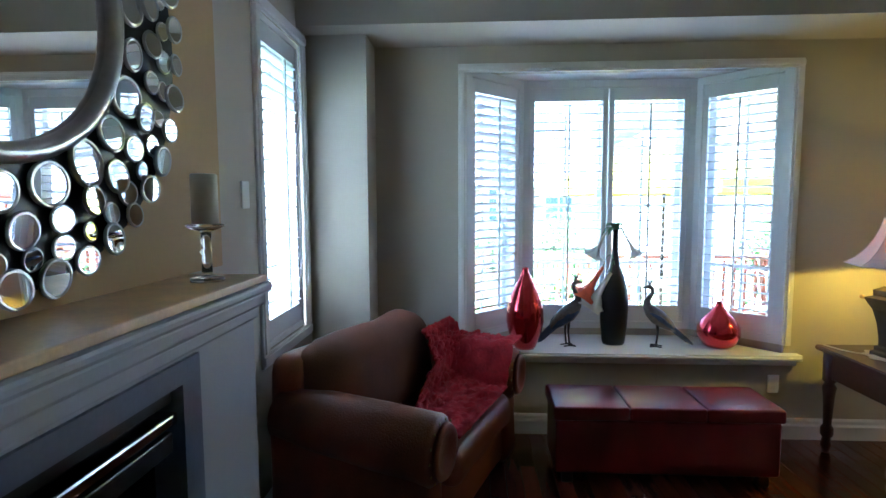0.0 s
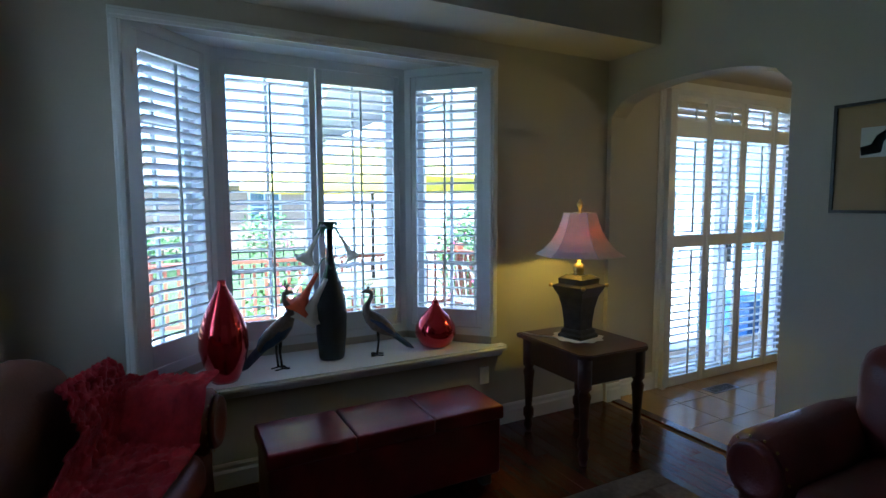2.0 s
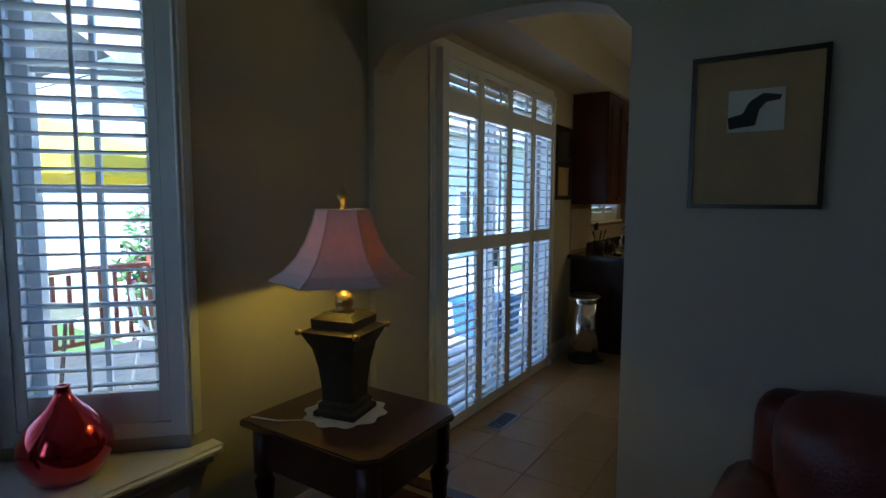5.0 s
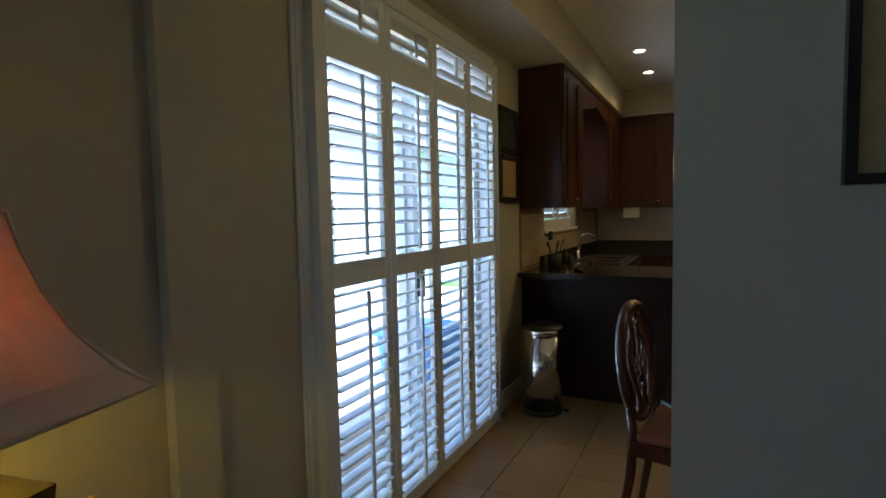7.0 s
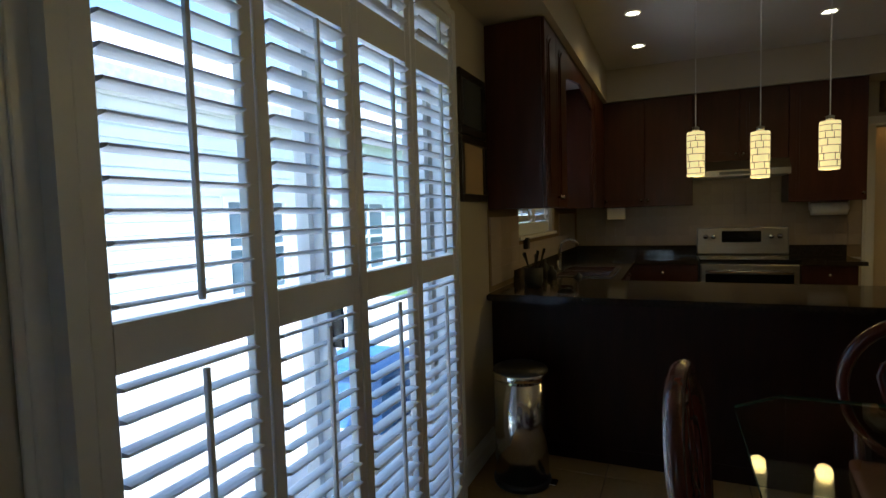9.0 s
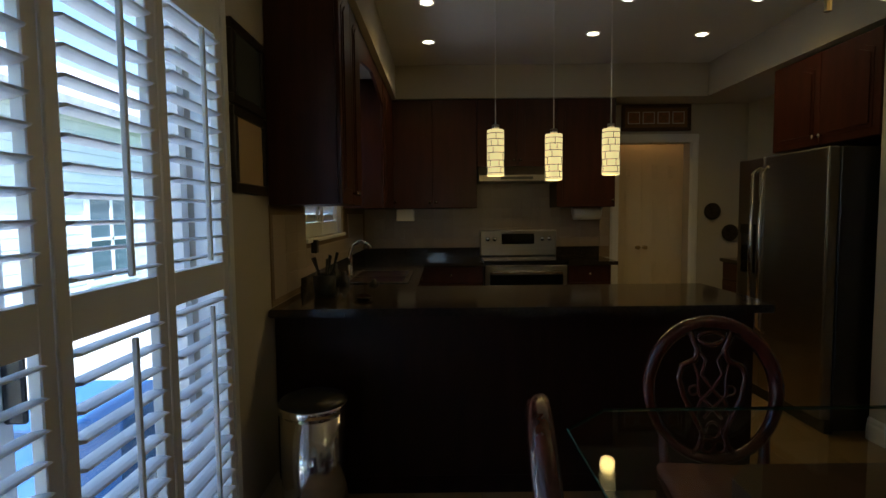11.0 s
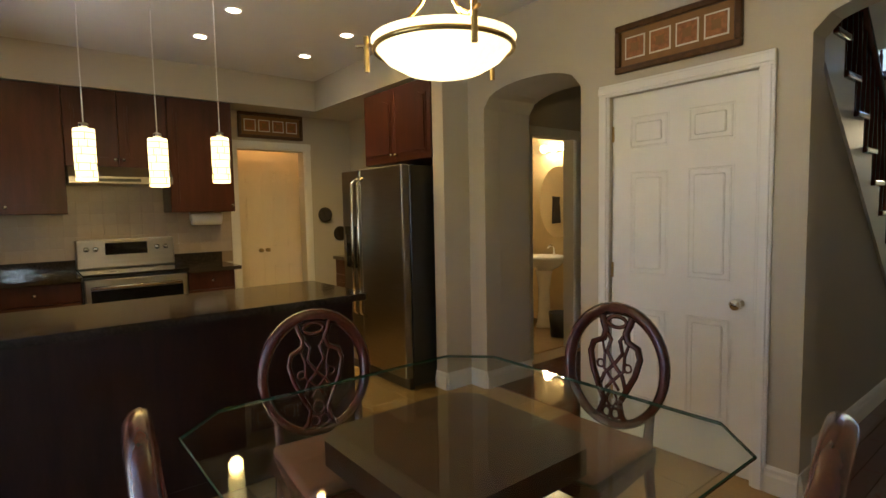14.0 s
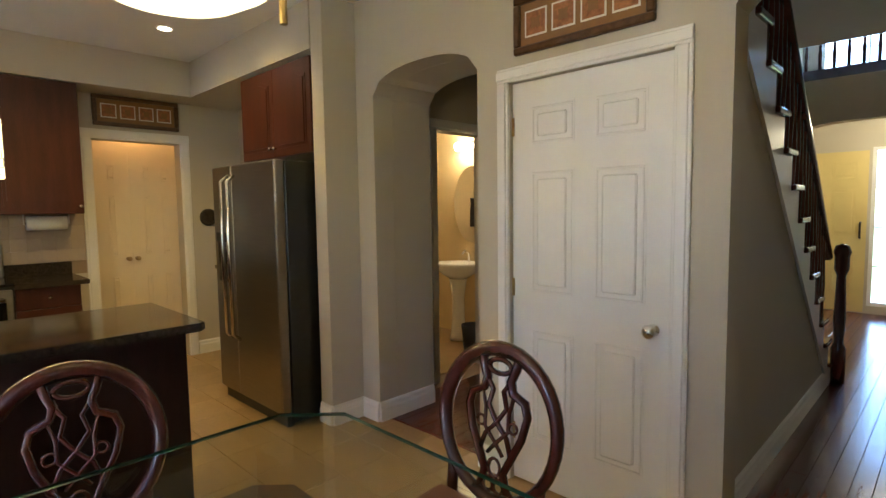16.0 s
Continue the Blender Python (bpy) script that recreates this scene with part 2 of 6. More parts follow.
def box(x0, x1, y0, y1, z0, z1, bev=0.0, seg=2, bm=None):
    bm = bm or bmesh.new()
    r = bmesh.ops.create_cube(bm, size=1.0)
    for v in r["verts"]:
        v.co = Vector((x0 + (v.co.x + 0.5) * (x1 - x0), y0 + (v.co.y + 0.5) * (y1 - y0), z0 + (v.co.z + 0.5) * (z1 - z0)))
    if bev:
        es = list({e for v in r["verts"] for e in v.link_edges})
        bmesh.ops.bevel(bm, geom=es, offset=bev, segments=seg, affect="EDGES", profile=0.5)
    return bm


def lathe(profile, n=24, squash=1.0, bm=None, at=(0, 0, 0)):
    """Turns (radius, height) pairs round z."""
    bm = bm or bmesh.new()
    rings = []
    for r, z in profile:
        rings.append([bm.verts.new((at[0] + max(r, 1e-4) * math.cos(2 * math.pi * k / n), at[1] + squash * max(r, 1e-4) * math.sin(2 * math.pi * k / n), at[2] + z)) for k in range(n)])
    for a, b in zip(rings, rings[1:]):
        for k in range(n):
            bm.faces.new((a[k], a[(k + 1) % n], b[(k + 1) % n], b[k]))
    for ring in (rings[0], rings[-1]):
        bm.faces.new(ring)
    return bm


def tube(points, radius, n=8, bm=None, closed=False, flat=1.0):
    """A round bar along points; radius may be a list."""
    bm = bm or bmesh.new()
    pts = [Vector(p) for p in points]
    rad = radius if isinstance(radius, (list, tuple)) else [radius] * len(pts)
    rings, side = [], None
    for i, p in enumerate(pts):
        a = pts[i - 1] if i or closed else p
        b = pts[(i + 1) % len(pts)] if i < len(pts) - 1 or closed else p
        d = (b - a).normalized()
        if side is None:
            side = d.orthogonal().normalized()
        side = (side - d * side.dot(d)).normalized()
        up = d.cross(side)
        rings.append([bm.verts.new(p + rad[i] * (math.cos(2 * math.pi * k / n) * side + flat * math.sin(2 * math.pi * k / n) * up)) for k in range(n)])
    pairs = list(zip(rings, rings[1:])) + ([(rings[-1], rings[0])] if closed else [])
    for a, b in pairs:
        for k in range(n):
            bm.faces.new((a[k], a[(k + 1) % n], b[(k + 1) % n], b[k]))
    if not closed:
        bm.faces.new(rings[0])
        bm.faces.new(rings[-1])
    return bm


def prism(outline, depth, axis="z", at=0.0, bm=None):
    """A flat outline [(u, v)] drawn out along an axis from at to at + depth."""
    bm = bm or bmesh.new()

    def place(u, v, w):
        return {"z": (u, v, w), "y": (u, w, v), "x": (w, u, v)}[axis]

    lo = [bm.verts.new(place(u, v, at)) for u, v in outline]
    hi = [bm.verts.new(place(u, v, at + depth)) for u, v in outline]
    n = len(outline)
    bm.faces.new(lo)
    bm.faces.new(hi)
    for k in range(n):
        bm.faces.new((lo[k], lo[(k + 1) % n], hi[(k + 1) % n], hi[k]))
    return bm


def roundbox(x0, x1, y0, y1, z0, z1, r, wob=0.0, seed=1.0):
    """A soft, cushion-like box with a slightly uneven surface."""
    bm = box(x0, x1, y0, y1, z0, z1, r, 4)
    bmesh.ops.subdivide_edges(bm, edges=[e for e in bm.edges if e.calc_length() > 0.12], cuts=3, use_grid_fill=True)
    if wob:
        for v in bm.verts:
            k = noise.noise(v.co * 5 + Vector((seed, seed * 2, 0)))
            v.co += Vector((k, noise.noise(v.co * 5 + Vector((9, seed, 3))), noise.noise(v.co * 5 + Vector((seed, 5, 7))))) * wob
    return bm


def structure(name, bm, material, label, category, smooth=False):
    return tagged(part(name, bm, material, None, "", None, smooth), label, category, "", "structure")


def arch_wall(u0, u1, z1, openings, w0, w1, axis):
    """A wall from u0 to u1 with openings (a, b, head, rise): square (rise 0) or arched."""
    bm = bmesh.new()

    def bit(a, b, lo, hi):
        if axis == "x":
            box(w0, w1, a, b, lo, hi, bm=bm)
        else:
            box(a, b, w0, w1, lo, hi, bm=bm)

    u = u0
    for a, b, sill, head, rise in sorted(openings):
        if a > u:
            bit(u, a, 0, z1)
        if sill > 0:
            bit(a, b, 0, sill)
        if rise:
            n = 14
            out = [(a, z1), (a, head)]
            for k in range(1, n):
                s = k / n
                out.append((a + (b - a) * s, head + rise * (1 - abs(2 * s - 1) ** 2.4) ** (1 / 2.0)))
            out += [(b, head), (b, z1)]
            prism(out, w1 - w0, axis, w0, bm)
        else:
            bit(a, b, head, z1)
        u = b
    if u < u1:
        bit(u, u1, 0, z1)
    return bm

# ---- structure ----
H = 2.75                      # ceiling height
WY = 3.58                     # inner face of the garden wall
XP = 3.17                     # living room face of the dividing wall
XS = 9.05                     # range wall
structure("floor", box(-1.3, 9.4, -7.2, 4.3, -0.12, -0.012), M["grout"], "dark subfloor and grout bed under boards and tiles", "floor")
structure("ceiling", box(-1.3, 9.4, -3.4, 3.9, H, H + 0.15), M["ceiling"], "white stippled plaster ceiling over living room and kitchen", "ceiling")
structure("wall_north", arch_wall(-1.3, 9.2, H, [(0.21, 2.2, 0.51, 2.33, 0), (3.77, 5.49, 0.0, 2.31, 0), (6.75, 7.85, 1.22, 2.2, 0)], WY, WY + 0.22, "y"),
          M["wall"], "taupe painted garden wall with bay and patio openings", "wall")
structure("wall_west", arch_wall(-1.6, 3.8, H, [(2.61, 3.23, 0.80, 2.40, 0)], -0.92, -0.70, "x"), M["wall"], "taupe painted side wall with a shuttered window", "wall")
structure("wall_pier", box(-0.70, -0.35, 3.30, WY - 0.002, 0, H - 0.002), M["wall"], "taupe painted corner pier beside the window", "wall")
structure("wall_divider", arch_wall(-1.6, WY - 0.002, H - 0.002, [(2.33, 3.54, 0.0, 2.06, 0.16)], XP, XP + 0.14, "x"), M["wall"], "taupe painted dividing wall with a wide low arch", "wall")
structure("beam", box(-0.70, XP - 0.002, 3.14, WY - 0.004, 2.45, H - 0.003), M["wall"], "painted bulkhead beam above the bay window", "beam")
structure("wall_south", arch_wall(XP + 0.14, 6.56, H - 0.002, [(3.40, 4.287, 0.0, 2.13, 0.12), (4.495, 5.30, 0.0, 2.025, 0), (5.51, 6.384, 0.0, 2.13, 0.14)], -0.16, -0.002, "y"),
          M["wall"], "taupe painted wall with two arches and a closet door", "wall")
structure("wall_stub", box(6.56, 6.69, -0.62, 0.25, 0, H - 0.004), M["wall"], "taupe painted stub wall beside the refrigerator", "wall")
structure("wall_arch_cheek", box(6.385, 6.559, -0.5, -0.162, 0, H - 0.004), M["wall"], "taupe painted deep side of the small arch", "wall")
structure("wall_arch_soffit", arch_wall(5.51, 6.384, H - 0.006, [(5.51, 6.384, 0.0, 2.13, 0.14)], -0.5, -0.162, "y"), M["wall"], "taupe painted arch vault above the passage", "wall")
structure("wall_fridge_back", box(6.69, 9.25, -0.5, -0.34, 0, H - 0.004), M["wall"], "taupe painted wall behind the refrigerator", "wall")
structure("wall_range", arch_wall(-0.34, WY - 0.003, H - 0.004, [(0.25, 0.97, 0.0, 2.055, 0)], XS, XS + 0.14, "x"), M["wall"], "taupe painted range wall with a pantry doorway", "wall")
structure("wall_kitchen_south_end", box(2.0, XP + 0.138, -7.0, -0.162, 0, 5.2), M["wall"], "taupe painted hallway side wall", "wall")
# soffits over the cabinets
for q in ((XS - 0.37, XS - 0.002, -0.338, WY - 0.003), (6.07, XS - 0.371, WY - 0.38, WY - 0.003), (6.691, XS - 0.371, -0.338, 0.26)):
    structure("soffit", box(*q, 2.44, H - 0.003), M["wall"], "painted bulkhead above the kitchen cabinets", "soffit")
structure("kitchen_beam", box(3.32, 6.069, WY - 0.38, WY - 0.003, 2.44, H - 0.003), M["wall"], "painted bulkhead above the patio shutters", "beam")
# living room back and side, out of the first view
structure("wall_living_south", box(-0.92, XP, -1.75, -1.6, 0, H), M["wall"], "plain taupe wall closing the living room", "wall")

# bay: low box, three angled walls, head
BAY = [(0.21, WY + 0.02), (0.605, 4.01), (1.79, 4.01), (2.2, WY + 0.02)]
bay = prism([(0.1, WY + 0.22), (0.53, 4.21), (1.87, 4.21), (2.3, WY + 0.22)], 0.1, "z", 2.33)
structure("bay_head", bay, M["ceiling"], "white plaster ceiling of the bay", "ceiling")
bw = bmesh.new()
for (ax, ay), (bx, by) in zip(BAY, BAY[1:]):
    d = (Vector((bx, by)) - Vector((ax, ay))).normalized()
    nrm = Vector((-d.y, d.x))
    p = [Vector((ax, ay)), Vector((bx, by)), Vector((bx, by)) + nrm * 0.16 + d * 0.06, Vector((ax, ay)) + nrm * 0.16 - d * 0.06]
    prism([(q.x, q.y) for q in p], 0.60, "z", 0.0, bw)
structure("bay_wall", bw, M["wall"], "taupe painted low wall under the bay windows", "wall")
seat = prism([(0.12, 3.5), (2.28, 3.5), (2.28, WY - 0.002), (2.19, WY), (1.785, 4.005), (0.605, 4.005), (0.22, WY), (0.12, WY - 0.002)], 0.035, "z", 0.515)
bmesh.ops.bevel(seat, geom=[e for e in seat.edges if abs(e.verts[0].co.y - 3.5) < 1e-4 and abs(e.verts[1].co.y - 3.5) < 1e-4], offset=0.012, segments=3, affect="EDGES")
structure("window_seat", seat, M["white"], "white painted window seat in the bay", "window seat")
structure("window_seat_moulding", box(0.14, 2.26, 3.535, WY - 0.003, 0.48, 0.514, 0.008), M["white"], "white moulding under the window seat", "trim")

# baseboards
def baseboard(x0, y0, x1, y1, nx, ny):
    """A stepped white baseboard along a wall line; n points into the room."""
    d = Vector((x1 - x0, y1 - y0, 0))
    ln = d.length
    out = [(0, 0), (0.018, 0), (0.018, 0.085), (0.012, 0.10), (0.012, 0.118), (0.005, 0.132), (0, 0.132)]
    bm = prism(out, ln, "x", 0.0)
    ex, ey = d.normalized(), Vector((nx, ny, 0))
    mt = Matrix(((ex.x, ey.x, 0, x0), (ex.y, ey.y, 0, y0), (0, 0, 1, 0), (0, 0, 0, 1)))
    bm.transform(mt)
    structure("baseboard", bm, M["white"], "white stepped wooden baseboard", "baseboard")


for a in ((-0.35, WY, XP, WY, 0, -1), (XP, -1.6, XP, 2.31, -1, 0), (XP + 0.002, 2.31, XP + 0.138, 2.31, 0, 1), (XP + 0.138, 3.54, XP + 0.002, 3.54, 0, -1), (-0.70, 2.07, -0.70, 3.30, 1, 0), (-0.70, 3.30, -0.35, 3.30, 0, -1),
          (XP + 0.14, WY, 3.70, WY, 0, -1), (5.57, WY, 6.1, WY, 0, -1), (4.287, 0, 4.425, 0, 0, 1), (5.37, 0, 5.51, 0, 0, 1), (6.384, 0, 6.56, 0, 0, 1), (6.56, 0, 6.56, 0.25, -1, 0), (6.56, 0.25, 6.69, 0.25, 0, 1),
          (6.384, -0.5, 6.384, 0.0, -1, 0), (4.287, -0.16, 4.287, 0.0, -1, 0), (4.38, -2.85, 4.38, -0.162, -1, 0), (6.665, -0.76, 6.665, -0.5, -1, 0), (6.665, -2.2, 6.665, -1.5, -1, 0), (XS, -0.34, XS, 0.16, -1, 0)):
    baseboard(*a)

# passage, powder room
ROOM.x = 0.085
structure("wall_passage", arch_wall(-3.2, -0.5, H, [(-1.43, -0.84, 0.0, 2.03, 0)], 6.58, 6.7, "x"), M["wall"], "taupe painted passage wall with the powder room doorway", "wall")
structure("wall_passage_far", box(5.2, 6.58, -3.4, -3.2, 0, H), M["wall"], "plain taupe wall at the end of the passage", "wall")
structure("wall_powder", box(6.7, 8.6, -2.42, -2.25, 0, H), mat("powder_paint", (0.60, 0.47, 0.24), 0.8, var=0.05), "ochre painted powder room wall", "wall")
structure("wall_powder_back", box(8.3, 8.45, -2.25, -0.5, 0, H), mat("powder_paint_back", (0.60, 0.47, 0.24), 0.8, var=0.05), "ochre painted powder room wall", "wall")
structure("wall_under_stairs", box(5.2, 5.43, -3.2, -0.162, 0, H), M["wall"], "plain taupe wall of the passage", "wall")

ROOM.x = 0.0


def casing(name, a, b, head, plane, axis, side, label, w=0.085, bottom=0.0, sill=False):
    """Stepped white casing round an opening a..b in a wall plane; side: +1 or -1 along the wall's normal."""
    root = thing(name, label, "casing", None, "", "structure")
    def bar(u0, u1, z0, z1):
        bm = bmesh.new()
        for k, (inset, t) in enumerate(((0.0, 0.014), (0.014, 0.022))):
            v0, v1 = sorted((plane, plane + side * t))
            uu0, uu1, zz0, zz1 = u0, u1, z0, z1
            if u1 - u0 < z1 - z0:
                uu0, uu1 = u0 + inset, u1 - inset
            else:
                zz0, zz1 = z0 + inset, z1 - inset
            if axis == "y":
                box(uu0, uu1, v0, v1, zz0, zz1, 0.003, 1, bm=bm)
            else:
                box(v0, v1, uu0, uu1, zz0, zz1, 0.003, 1, bm=bm)
        return bm
    part("jamb", bar(a - w, a, bottom, head), M["white"], root)
    part("jamb", bar(b, b + w, bottom, head), M["white"], root)
    part("head", bar(a - w, b + w, head, head + w), M["white"], root)
    if sill:
        part("sill", bar(a - w, b + w, bottom - w, bottom), M["white"], root)
    return root


casing("door_casing", 4.495, 5.30, 2.025, 0.0, "y", 1, "white stepped casing round the closet door", 0.07)
casing("pantry_casing", 0.25, 0.97, 2.055, XS, "x", -1, "white casing round the pantry doorway")
casing("powder_casing", -1.43, -0.84, 2.03, 6.665, "x", -1, "white casing round the powder room doorway")
casing("patio_casing", 3.77, 5.49, 2.31, WY, "y", -1, "white casing round the patio shutters", 0.075)
casing("bay_casing", 0.225, 2.18, 2.29, WY, "y", -1, "white stepped casing round the bay window opening", 0.055, 0.60)
casing("side_window_casing", 2.61, 3.18, 2.36, -0.70, "x", 1, "white casing round the side window", 0.07, 0.80, True)


def panel_door(w, h, t, material, mirror_side=1):
    """A six-panel door leaf as one shaped mesh, hinge at x 0."""
    bm = box(0, w, -t, 0, 0, h)
    g = 0.11
    cols = [(g, w / 2 - 0.05), (w / 2 + 0.05, w - g)]
    rows = [(0.23, 0.80), (0.98, 1.58), (1.70, h - 0.12)]
    for a, b in cols:
        for lo, hi in rows:
            # moulded border and raised field
            box(a, b, -0.001, 0.002, lo, hi, bm=bm)
            box(a + 0.008, b - 0.008, 0.0, 0.006, lo + 0.008, lo + 0.02, 0.003, 1, bm=bm)
            box(a + 0.008, b - 0.008, 0.0, 0.006, hi - 0.02, hi - 0.008, 0.003, 1, bm=bm)
            box(a + 0.008, a + 0.02, 0.0, 0.006, lo + 0.02, hi - 0.02, 0.003, 1, bm=bm)
            box(b - 0.02, b - 0.008, 0.0, 0.006, lo + 0.02, hi - 0.02, 0.003, 1, bm=bm)
            box(a + 0.04, b - 0.04, 0.0, 0.009, lo + 0.04, hi - 0.04, 0.008, 1, bm=bm)
    return bm


door = tagged(part("door_1", panel_door(0.797, 2.01, 0.035, M["white"]), M["white"], None, "", pose(4.499, -0.022, 0.01)), "white six-panel closet door, closed", "door", "", "structure")
part("door_knob", lathe([(0.026, 0), (0.026, 0.006), (0.01, 0.012), (0.01, 0.03), (0.026, 0.042), (0.03, 0.055), (0.024, 0.068), (0.0, 0.072)], 20), M["chrome"], door, "round chrome knob", pose(0.072, 0.0, 0.885, -90), True)
for z in (0.25, 1.0, 1.8):
    part("hinge", box(0.785, 0.8, 0.0, 0.008, z - 0.045, z + 0.045, 0.002, 1), M["brass"], door)

# ---- shutters and windows ----
LOUVERS = {}


def louver_mesh(length, width):
    key = (round(length, 3), width)
    if key not in LOUVERS:
        n = 10
        out = [(width / 2 * math.cos(2 * math.pi * k / n), 0.0055 * math.sin(2 * math.pi * k / n)) for k in range(n)]
        LOUVERS[key] = mesh_of(prism(out, length, "x", -length / 2), "louver", M["shutter"])
    return LOUVERS[key]


def shutter_panel(root, x0, x1, sections, tilt, pitch=0.057, stile=0.05, rod=True, low=0.09, high=0.07):
    """A hinged louvred panel in the plane y 0 of its root; sections are (bottom, top) of louvred fields."""
    z0, z1 = sections[0][0] - low, sections[-1][1] + high
    fr = bmesh.new()
    box(x0, x0 + stile, -0.014, 0.014, z0, z1, 0.003, 1, bm=fr)
    box(x1 - stile, x1, -0.014, 0.014, z0, z1, 0.003, 1, bm=fr)
    edges = [z0] + [v for s in sections for v in s] + [z1]
    for lo, hi in zip(edges[::2], edges[1::2]):
        box(x0 + stile, x1 - stile, -0.013, 0.013, lo, hi, bm=fr)
    panel = part("shutter_panel", fr, M["shutter"], root)
    ln = x1 - x0 - 2 * stile - 0.006
    for (lo, hi), tl in zip(sections, tilt):
        n = max(2, round((hi - lo) / pitch))
        step = (hi - lo) / n
        for k in range(n):
            part("louver", louver_mesh(ln, 0.063), None, panel, "", pose((x0 + x1) / 2, 0.0, lo + step * (k + 0.5), tl + random.uniform(-1.2, 1.2)))
        if rod:
            part("tilt_rod", box((x0 + x1) / 2 - 0.006, (x0 + x1) / 2 + 0.006, -0.05, -0.036, lo + 0.02, hi - 0.03, 0.002, 1), M["shutter"], panel)
    return panel


def window_unit(root, x0, x1, z0, z1, y, cols, rows):
    """Sash with a pane and thin glazing bars behind the shutters."""
    fr = bmesh.new()
    w = 0.045
    box(x0, x0 + w, y, y + 0.05, z0, z1, bm=fr)
    box(x1 - w, x1, y, y + 0.05, z0, z1, bm=fr)
    box(x0 + w, x1 - w, y, y + 0.05, z0, z0 + w, bm=fr)
    box(x0 + w, x1 - w, y, y + 0.05, z1 - w, z1, bm=fr)
    part("window_frame", fr, M["white"], root)
    for k in range(1, cols):
        x = x0 + (x1 - x0) * k / cols
        part("glazing_bar", box(x - 0.009, x + 0.009, y + 0.012, y + 0.03, z0 + w, z1 - w), M["white"], root)
    for k in range(1, rows):
        z = z0 + (z1 - z0) * k / rows
        part("glazing_bar", box(x0 + w, x1 - w, y + 0.013, y + 0.029, z - 0.009, z + 0.009), M["white"], root)
    pn = part("pane", box(x0 + w, x1 - w, y + 0.033, y + 0.037, z0 + w, z1 - w), M["pane"], root)
    pn.visible_shadow = False


def leg_frame(bm, L, y0, y1, z0, z1, w):
    box(0, w, y0, y1, z0, z1, bm=bm)
    box(L - w, L, y0, y1, z0, z1, bm=bm)
    box(w, L - w, y0, y1, z0, z0 + w, bm=bm)
    box(w, L - w, y0, y1, z1 - w, z1, bm=bm)
    return bm


for k, ((ax, ay), (bx, by)) in enumerate(zip(BAY, BAY[1:])):
    d = Vector((bx - ax, by - ay))
    L = d.length
    root = thing("window_%d" % (k + 1), "white framed bay window with open plantation shutters", "window", pose(ax, ay, 0, 0, 0, math.degrees(math.atan2(d.y, d.x))), "", "structure")
    part("shutter_frame", leg_frame(bmesh.new(), L, -0.02, 0.16, 0.60, 2.328, 0.05), M["shutter"], root)
    if k == 1:
        shutter_panel(root, 0.05, L / 2 - 0.004, [(0.765, 2.19)], [-8], stile=0.036, low=0.113, high=0.085)
        shutter_panel(root, L / 2 + 0.004, L - 0.05, [(0.765, 2.19)], [-8], stile=0.036, low=0.113, high=0.085)
        window_unit(root, 0.05, L / 2, 0.64, 2.29, 0.1, 2, 4)
        window_unit(root, L / 2, L - 0.05, 0.64, 2.29, 0.1, 2, 4)
    else:
        shutter_panel(root, 0.05, L - 0.05, [(0.765, 2.19)], [-28 if k == 0 else -6], stile=0.036, low=0.113, high=0.085)
        window_unit(root, 0.05, L - 0.05, 0.64, 2.29, 0.1, 2, 4)
    for z in (0.95, 2.1):
        part("hinge", box(0.042, 0.056, -0.026, -0.02, z - 0.035, z + 0.035, 0.002, 1), M["white"], root)

pat = thing("window_4", "white patio door behind four tall plantation shutters", "patio door", pose(0, 3.535, 0), "", "structure")
fr = box(3.745, 3.78, -0.02, 0.1, 0.0, 2.31)
box(5.472, 5.507, -0.02, 0.1, 0.0, 2.31, bm=fr)
box(3.78, 5.472, -0.02, 0.1, 2.275, 2.31, bm=fr)
box(3.78, 5.472, 0.0, 0.05, 0.0, 0.012, bm=fr)
part("shutter_frame", fr, M["shutter"], pat)
xs = [3.781, 4.214, 4.64, 5.054, 5.471]
for k in range(4):
    ti = -5 if k != 1 else -13
    shutter_panel(pat, xs[k] + 0.003, xs[k + 1] - 0.003, [(0.082, 1.112), (1.205, 1.96), (2.075, 2.232)], [ti, ti, -20 if k > 1 else 62], 0.06, 0.042, low=0.068, high=0.04)
window_unit(pat, 3.78, 4.66, 0.02, 2.26, 0.16, 1, 1)
window_unit(pat, 4.64, 5.47, 0.02, 2.26, 0.12, 1, 1)
part("door_handle", box(4.66, 4.675, 0.075, 0.12, 0.95, 1.12, 0.004, 1), M["black"], pat, "black pull handle and lock")

wl = thing("window_5", "white side window with closed-in shutters", "window", pose(-0.725, 2.61, 0, 0, 0, 90), "", "structure")
part("shutter_frame", leg_frame(bmesh.new(), 0.57, -0.02, 0.1, 0.8, 2.36, 0.03), M["shutter"], wl)
shutter_panel(wl, 0.03, 0.54, [(0.93, 2.24)], [-2], 0.057, 0.035, True, 0.098, 0.088)
window_unit(wl, 0.03, 0.54, 0.82, 2.34, 0.12, 1, 2)

ks = thing("window_6", "white kitchen window above the sink", "window", pose(0, WY, 0), "", "structure")
window_unit(ks, 6.75, 7.85, 1.22, 2.2, 0.1, 2, 2)
part("window_sill", box(6.70, 7.9, -0.03, 0.1, 1.195, 1.22, 0.004, 1), M["white"], ks)
shutter_panel(ks, 6.77, 7.295, [(1.31, 2.12)], [-50], 0.06, 0.04)
shutter_panel(ks, 7.305, 7.83, [(1.31, 2.12)], [-50], 0.06, 0.04)
for o in ks.children:
    if o.name.startswith("shutter_panel"):
        o.location.y = 0.04

